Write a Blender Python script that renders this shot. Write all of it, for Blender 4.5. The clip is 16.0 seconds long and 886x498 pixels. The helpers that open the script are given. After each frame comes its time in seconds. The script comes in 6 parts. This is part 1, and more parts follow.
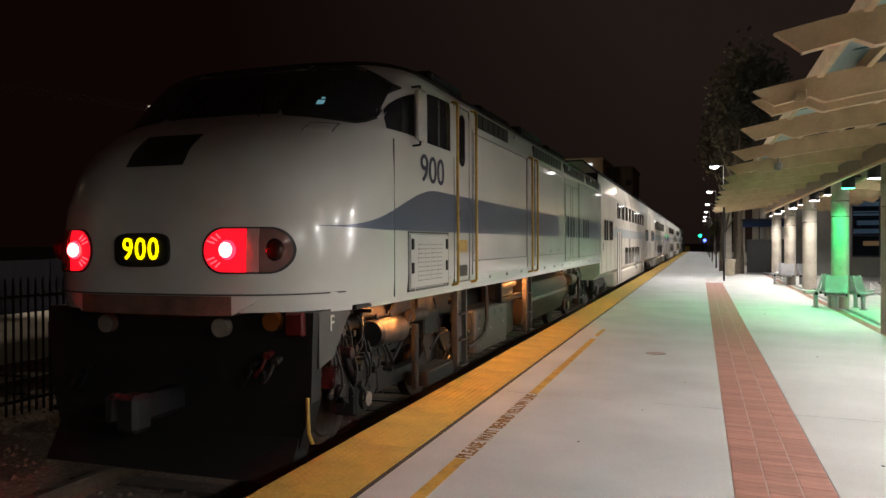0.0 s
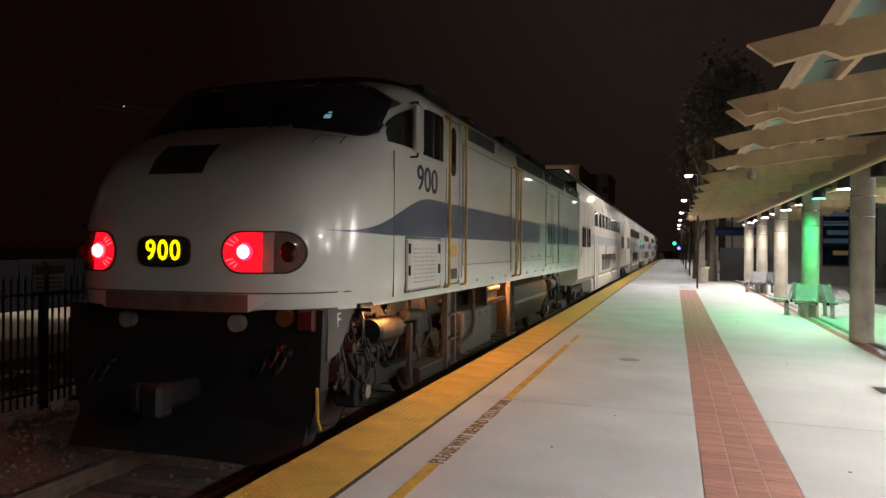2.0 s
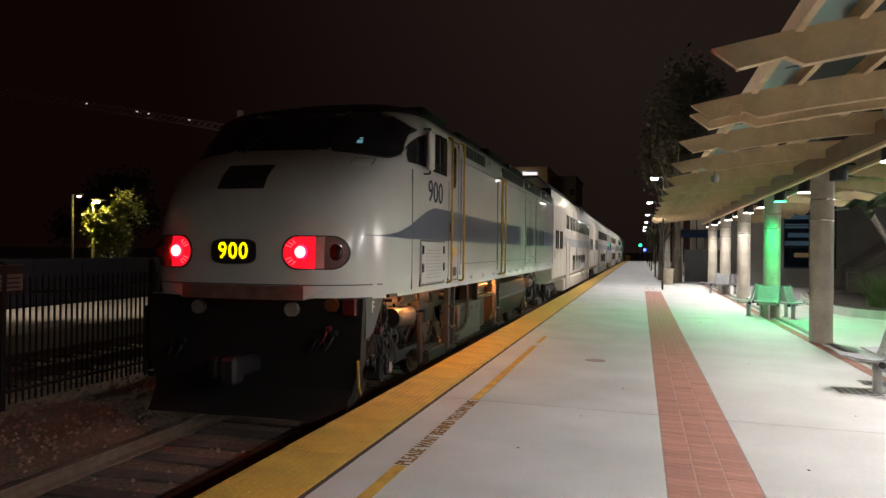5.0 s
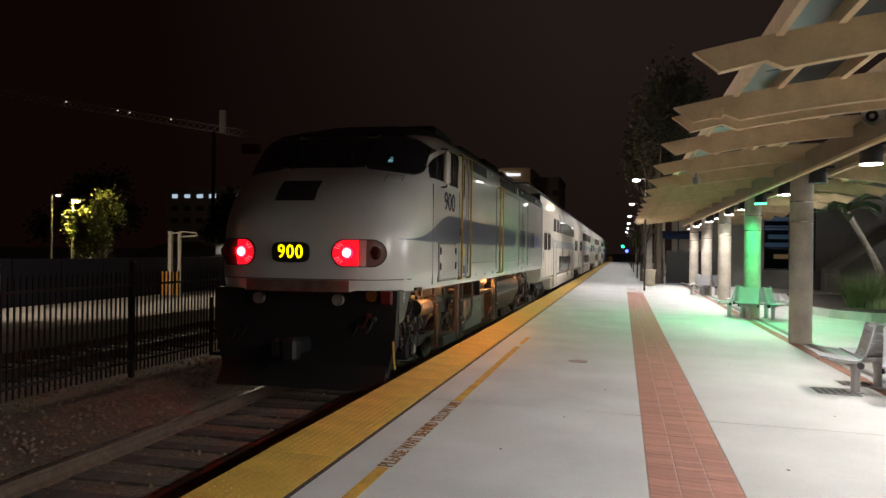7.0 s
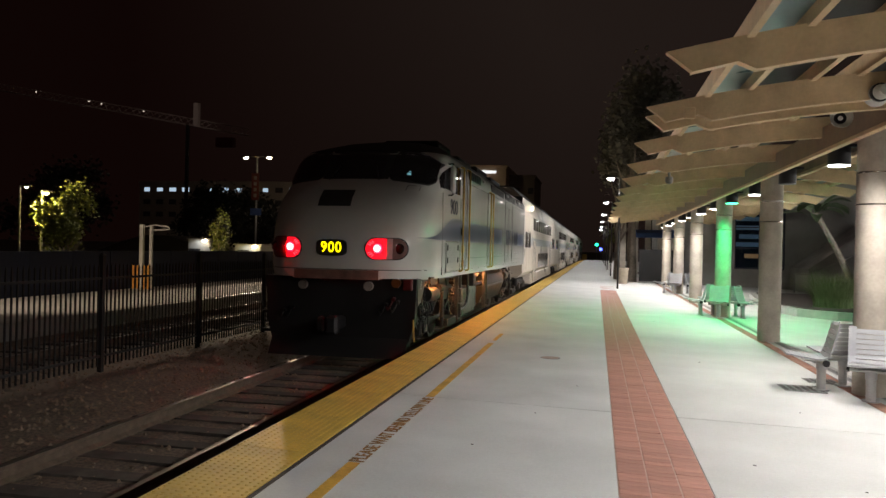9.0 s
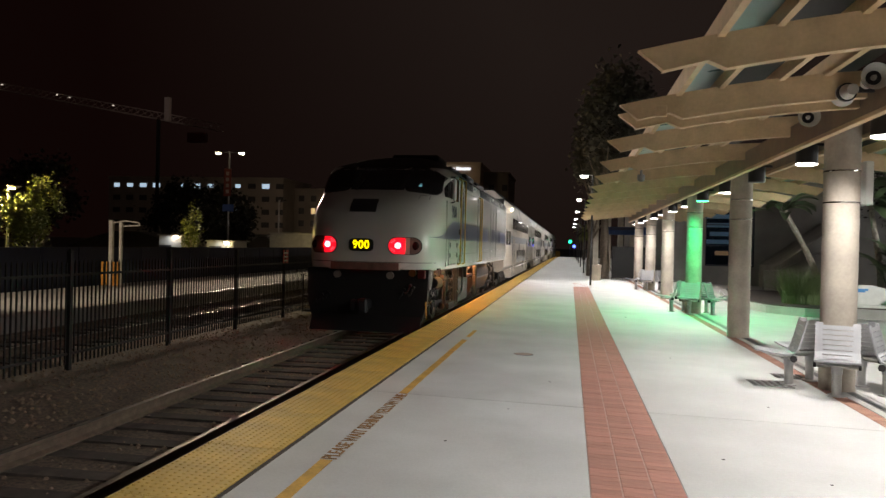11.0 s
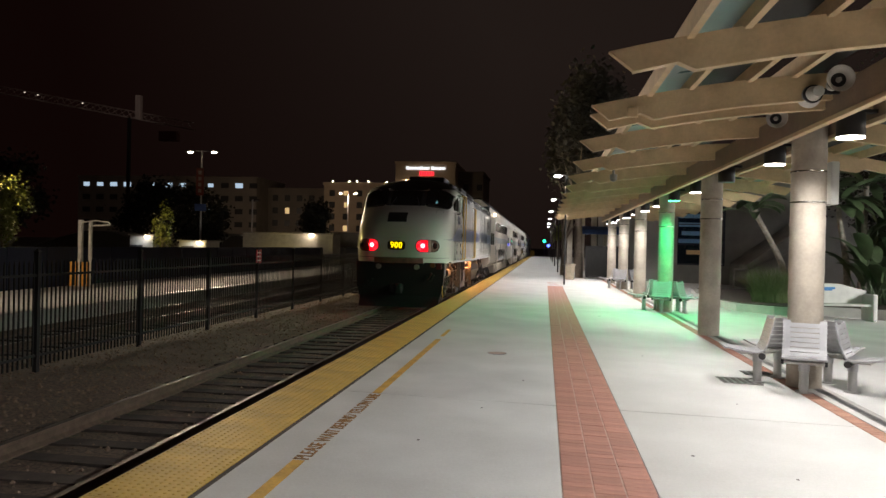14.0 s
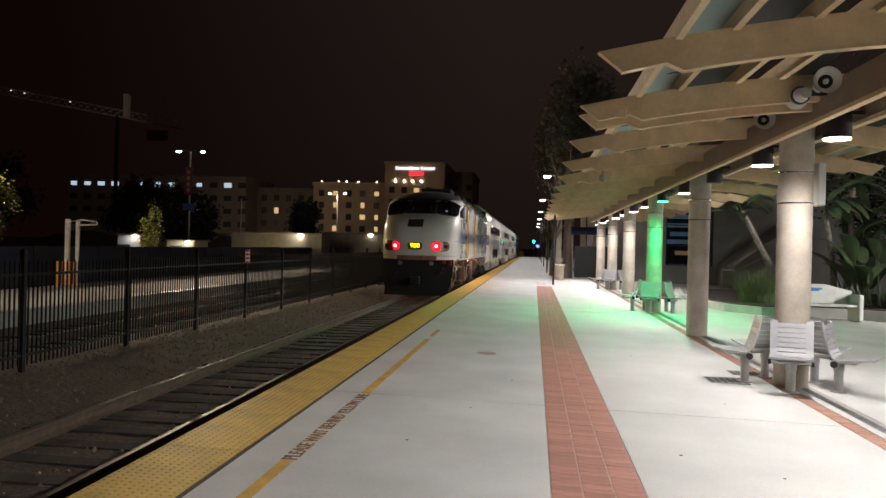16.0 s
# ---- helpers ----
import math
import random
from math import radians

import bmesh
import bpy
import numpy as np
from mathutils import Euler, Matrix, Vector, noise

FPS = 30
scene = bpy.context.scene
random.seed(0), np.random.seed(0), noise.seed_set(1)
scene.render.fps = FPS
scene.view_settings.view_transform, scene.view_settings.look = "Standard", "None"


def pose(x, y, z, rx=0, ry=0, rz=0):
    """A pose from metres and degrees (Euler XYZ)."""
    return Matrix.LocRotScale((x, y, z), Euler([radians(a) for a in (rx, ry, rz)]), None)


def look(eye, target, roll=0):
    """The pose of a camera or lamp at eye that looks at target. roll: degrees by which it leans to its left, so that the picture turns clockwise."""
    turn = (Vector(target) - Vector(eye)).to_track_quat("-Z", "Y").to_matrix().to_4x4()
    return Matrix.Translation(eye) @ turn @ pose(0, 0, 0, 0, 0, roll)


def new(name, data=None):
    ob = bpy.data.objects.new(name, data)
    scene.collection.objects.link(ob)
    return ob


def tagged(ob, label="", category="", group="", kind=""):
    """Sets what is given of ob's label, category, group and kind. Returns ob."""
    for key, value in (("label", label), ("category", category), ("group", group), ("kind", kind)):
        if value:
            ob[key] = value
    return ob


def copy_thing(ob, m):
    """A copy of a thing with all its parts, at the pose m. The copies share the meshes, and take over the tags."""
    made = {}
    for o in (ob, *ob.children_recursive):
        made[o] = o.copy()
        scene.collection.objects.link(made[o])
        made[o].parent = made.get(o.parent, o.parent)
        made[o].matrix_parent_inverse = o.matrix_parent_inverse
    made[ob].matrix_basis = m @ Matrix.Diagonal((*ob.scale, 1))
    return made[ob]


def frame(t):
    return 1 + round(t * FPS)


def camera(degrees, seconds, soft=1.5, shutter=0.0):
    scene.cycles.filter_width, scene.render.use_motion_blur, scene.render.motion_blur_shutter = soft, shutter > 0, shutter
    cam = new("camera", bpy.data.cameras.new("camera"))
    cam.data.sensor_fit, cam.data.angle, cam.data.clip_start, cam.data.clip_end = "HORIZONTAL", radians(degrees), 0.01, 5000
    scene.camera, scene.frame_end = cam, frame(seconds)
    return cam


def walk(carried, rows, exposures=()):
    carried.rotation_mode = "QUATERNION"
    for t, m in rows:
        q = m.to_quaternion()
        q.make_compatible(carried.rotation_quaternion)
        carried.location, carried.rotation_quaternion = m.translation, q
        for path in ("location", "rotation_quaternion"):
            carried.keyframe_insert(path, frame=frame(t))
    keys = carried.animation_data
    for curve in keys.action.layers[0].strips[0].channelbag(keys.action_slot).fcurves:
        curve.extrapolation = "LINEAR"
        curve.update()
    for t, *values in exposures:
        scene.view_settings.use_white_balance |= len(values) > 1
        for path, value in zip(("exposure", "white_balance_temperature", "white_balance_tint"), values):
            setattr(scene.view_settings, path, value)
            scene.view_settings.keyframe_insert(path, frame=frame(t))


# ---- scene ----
cam = camera(60.84, 16.0)
PATH = [
    (0.0, pose(-0.027, -0.016, 1.668, 89.568, 0.242, 18.829)),
    (0.5, pose(-0.024, -0.018, 1.670, 89.703, 0.140, 18.486)),
    (1.0, pose(-0.026, -0.018, 1.672, 89.806, -0.060, 17.997)),
    (1.5, pose(-0.022, -0.019, 1.664, 89.903, -0.186, 17.554)),
    (2.0, pose(-0.020, -0.011, 1.665, 89.948, -0.407, 17.059)),
    (2.5, pose(-0.023, -0.015, 1.672, 89.967, -0.567, 16.603)),
    (3.0, pose(-0.021, -0.011, 1.671, 90.042, -0.656, 16.208)),
    (3.5, pose(-0.022, -0.017, 1.666, 90.061, -0.605, 15.767)),
    (4.0, pose(-0.016, -0.008, 1.665, 90.027, -0.533, 15.435)),
    (6.5, pose(-0.010, 0.003, 1.668, 90.134, -0.749, 13.611)),
    (7.0, pose(-0.014, 0.005, 1.669, 90.117, -0.720, 13.402)),
    (7.5, pose(-0.007, 0.001, 1.667, 90.028, -0.830, 13.129)),
    (8.0, pose(-0.003, 0.005, 1.665, 90.018, -0.953, 12.705)),
    (8.5, pose(-0.001, 0.002, 1.663, 89.952, -1.217, 12.115)),
    (9.0, pose(0.001, 0.006, 1.662, 89.891, -1.279, 11.529)),
    (11.5, pose(0.012, 0.015, 1.660, 89.677, -1.434, 9.165)),
    (12.0, pose(0.017, 0.018, 1.661, 89.724, -1.475, 8.806)),
    (12.5, pose(0.018, 0.009, 1.663, 89.672, -1.432, 8.520)),
    (13.0, pose(0.025, 0.012, 1.663, 89.611, -1.360, 8.148)),
    (13.5, pose(0.030, 0.008, 1.661, 89.615, -1.245, 7.856)),
    (14.0, pose(0.027, 0.007, 1.659, 89.702, -1.313, 7.671)),
    (14.5, pose(0.026, 0.011, 1.658, 89.687, -1.414, 7.467)),
    (15.0, pose(0.030, 0.009, 1.664, 89.623, -1.449, 7.302)),
    (15.5, pose(0.031, 0.009, 1.659, 89.727, -1.497, 7.078)),
    (16.0, pose(0.029, 0.011, 1.655, 89.740, -1.421, 6.873)),
]
walk(cam, PATH, [(0.0, 0.13, 6500, 10), (4.0, 0.13, 6500, 11), (9.0, 0.14, 6450, 11), (16.0, 0.15, 6450, 12)])

# world: a dark, faintly brown night sky
world = bpy.data.worlds.new("night_sky")
scene.world = world
world.use_nodes = True
nt = world.node_tree
co, sep, mr, mx = (nt.nodes.new(k) for k in ("ShaderNodeTexCoord", "ShaderNodeSeparateXYZ", "ShaderNodeMapRange", "ShaderNodeMix"))
mr.inputs[1].default_value, mr.inputs[2].default_value = -0.55, -0.05      # the city's glow lies to the east
mx.data_type = "RGBA"
mx.inputs[6].default_value, mx.inputs[7].default_value = (0.0037, 0.0013, 0.0010, 1), (0.0130, 0.0086, 0.0069, 1)
nt.links.new(co.outputs["Generated"], sep.inputs[0])
nt.links.new(sep.outputs[0], mr.inputs[0])
rise, both = nt.nodes.new("ShaderNodeMapRange"), nt.nodes.new("ShaderNodeMath")
rise.inputs[1].default_value, rise.inputs[2].default_value = -0.05, 0.30      # and grows upward
rise.inputs[3].default_value, rise.inputs[4].default_value = 0.45, 1.1
both.operation = "MULTIPLY"
nt.links.new(sep.outputs[2], rise.inputs[0])
nt.links.new(mr.outputs[0], both.inputs[0])
nt.links.new(rise.outputs[0], both.inputs[1])
nt.links.new(both.outputs[0], mx.inputs[0])
nt.links.new(mx.outputs[2], nt.nodes["Background"].inputs[0])
world.node_tree.nodes["Background"].inputs[1].default_value = 1.0

CROSS = 0.0202          # fall of the platform away from the track
TRACK = -4.61           # centre of the near track
RAILTOP = -0.453
COLX = 3.42
COLS = [10.4 + 5.77 * k for k in range(-3, 6)]


def gz(x):
    return -CROSS * x


def lamp(name, kind, place, target, watts, colour, size=0.2, cone=160, blend=0.4):
    data = bpy.data.lights.new(name, kind)
    data.energy, data.color = watts, colour
    if kind == "SPOT":
        data.spot_size, data.spot_blend, data.shadow_soft_size = radians(cone), blend, size
    elif kind == "AREA":
        data.shape, data.size = "DISK", size
    else:
        data.shadow_soft_size = size
    ob = new(name, data)
    ob.matrix_world = look(place, target)
    return ob


WHITE_LAMP = (1.0, 0.975, 0.935)
# one of the canopy lamps is dead
for k, y in enumerate(COLS):
    for side, dy in ((-1, -1.47), (1, 1.32)):
        if (k - 3, side) == (1, -1):
            continue
        green = (k - 3, side) == (2, -1)
        lamp("canopy_bulb", "SPOT", (COLX - 0.05, y + dy, 2.91), (COLX - 0.65, y + dy, 0),
             540 if green else 345, (0.03, 1.0, 0.28) if green else WHITE_LAMP, 0.12, 162, 0.5)
POLES = [35.0 + 17.3 * k for k in range(6)]
for y in POLES:
    lamp("pole_bulb", "SPOT", (0.55, y, 4.9), (-1.6, y, 0), 2100, WHITE_LAMP, 0.15, 160, 0.4)
# unseen plaza lamps, added to brighten the train's side and the planting
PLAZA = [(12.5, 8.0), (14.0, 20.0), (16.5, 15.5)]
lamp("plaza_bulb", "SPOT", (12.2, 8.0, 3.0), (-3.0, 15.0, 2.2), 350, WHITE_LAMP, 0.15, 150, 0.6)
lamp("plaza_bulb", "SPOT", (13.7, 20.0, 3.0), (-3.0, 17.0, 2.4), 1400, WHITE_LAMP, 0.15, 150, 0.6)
lamp("plaza_bulb", "SPOT", (16.2, 15.5, 3.0), (9.4, 36.0, 1.4), 4200, WHITE_LAMP, 0.15, 90, 0.6)
lamp("cabin_bulb", "SPOT", (-19.4, 60.2, 2.2), (-20.5, 61.5, 0.8), 30, (1.0, 0.82, 0.6), 0.1, 150, 0.5)
lamp("cabin_bulb", "SPOT", (-30.2, 53.2, 1.7), (-30.4, 54.0, 0.5), 20, (0.9, 0.96, 1.0), 0.1, 150, 0.5)
lamp("cabin_bulb", "SPOT", (-26.4, 53.8, 1.4), (-26.6, 54.5, 0.4), 14, (0.9, 0.96, 1.0), 0.1, 150, 0.5)
# street lamps across the tracks, with some unseen ones added
lamp("street_bulb", "SPOT", (-27.5, 59.4, 8.85), (-16.5, 36.0, -0.2), 21000, (1.0, 0.8, 0.55), 0.2, 96, 0.5)
lamp("street_bulb", "SPOT", (-33.8, 40.0, 4.7), (-31.3, 40.5, 2.6), 7500, (1.0, 0.78, 0.25), 0.2, 120, 0.4)
# unseen lamp added to brighten the far platform
lamp("street_bulb", "SPOT", (-17.0, 7.8, 5.9), (-16.2, 30.0, -0.2), 9000, (1.0, 0.8, 0.58), 0.2, 50, 0.5)
# two unseen lamps added as city glow on the apartment walls
lamp("street_bulb", "SPOT", (-95, 180, 9.0), (-100, 222, 12), 1500, (1.0, 0.75, 0.5), 0.3, 130, 0.5)
lamp("street_bulb", "SPOT", (-76, 200, 8.0), (-77, 232, 10), 1500, (1.0, 0.75, 0.5), 0.3, 130, 0.5)
lamp("street_bulb", "SPOT", (-28.2, 105.8, 8.5), (-24.0, 100.0, 0), 6000, (1.0, 0.8, 0.58), 0.2, 150, 0.4)


# ---- materials ----
def mat(name, colour, rough=0.6, metal=0.0, vary=0.25, scale=6.0, fine=60.0, bump=0.15, spread=0.0, rvar=0.1, dirt=None, coat=0.0, glow=None, glow_strength=0.0):
    m = bpy.data.materials.new(name)
    m.use_nodes = True
    nt = m.node_tree
    b = nt.nodes["Principled BSDF"]
    tc = nt.nodes.new("ShaderNodeTexCoord")
    n1 = nt.nodes.new("ShaderNodeTexNoise")
    n2 = nt.nodes.new("ShaderNodeTexNoise")
    for n, sc in ((n1, scale), (n2, fine)):
        n.inputs["Scale"].default_value, n.inputs["Detail"].default_value = sc, 5
        nt.links.new(tc.outputs["Object"], n.inputs["Vector"])
    mix = nt.nodes.new("ShaderNodeMix")
    mix.data_type, mix.blend_type = "RGBA", "MIX"
    dark = tuple(c * (1 - vary) for c in colour) if dirt is None else dirt
    mix.inputs[6].default_value, mix.inputs[7].default_value = (*dark, 1), (*[min(1, c * (1 + vary * 0.5)) for c in colour], 1)
    add = nt.nodes.new("ShaderNodeMath")
    add.operation = "MULTIPLY_ADD"
    add.inputs[1].default_value = 0.35
    ramp = nt.nodes.new("ShaderNodeMapRange")
    ramp.inputs[1].default_value, ramp.inputs[2].default_value = 0.42, 0.88
    nt.links.new(n2.outputs[0], add.inputs[0])
    nt.links.new(n1.outputs[0], add.inputs[2])
    nt.links.new(add.outputs[0], ramp.inputs[0])
    nt.links.new(ramp.outputs[0], mix.inputs[0])
    out = mix.outputs[2]
    if spread:
        info = nt.nodes.new("ShaderNodeObjectInfo")
        hsv = nt.nodes.new("ShaderNodeHueSaturation")
        mr = nt.nodes.new("ShaderNodeMapRange")
        mr.inputs[3].default_value, mr.inputs[4].default_value = 1 - spread, 1 + spread
        nt.links.new(info.outputs["Random"], mr.inputs[0])
        nt.links.new(mr.outputs[0], hsv.inputs["Value"])
        nt.links.new(out, hsv.inputs["Color"])
        out = hsv.outputs[0]
    nt.links.new(out, b.inputs["Base Color"])
    b.inputs["Roughness"].default_value, b.inputs["Metallic"].default_value = rough, metal
    b.inputs["Coat Weight"].default_value = coat
    rr = nt.nodes.new("ShaderNodeMapRange")
    rr.inputs[3].default_value, rr.inputs[4].default_value = max(0.02, rough - rvar), min(1, rough + rvar)
    nt.links.new(n1.outputs[0], rr.inputs[0])
    nt.links.new(rr.outputs[0], b.inputs["Roughness"])
    if bump:
        bp = nt.nodes.new("ShaderNodeBump")
        bp.inputs["Strength"].default_value, bp.inputs["Distance"].default_value = bump, 0.01
        nt.links.new(n2.outputs[0], bp.inputs["Height"])
        nt.links.new(bp.outputs[0], b.inputs["Normal"])
    if glow:
        b.inputs["Emission Color"].default_value, b.inputs["Emission Strength"].default_value = (*glow, 1), glow_strength
    return m


def glowing(name, colour, strength):
    m = bpy.data.materials.new(name)
    m.use_nodes = True
    b = m.node_tree.nodes["Principled BSDF"]
    b.inputs["Base Color"].default_value = (*[min(1, c) for c in colour], 1)
    b.inputs["Emission Color"].default_value, b.inputs["Emission Strength"].default_value = (*colour, 1), strength
    return m


def glass(name, colour, rough=0.03):
    m = bpy.data.materials.new(name)
    m.use_nodes = True
    b = m.node_tree.nodes["Principled BSDF"]
    b.inputs["Base Color"].default_value, b.inputs["Roughness"].default_value = (*colour, 1), rough
    b.inputs["IOR"].default_value = 1.5
    return m


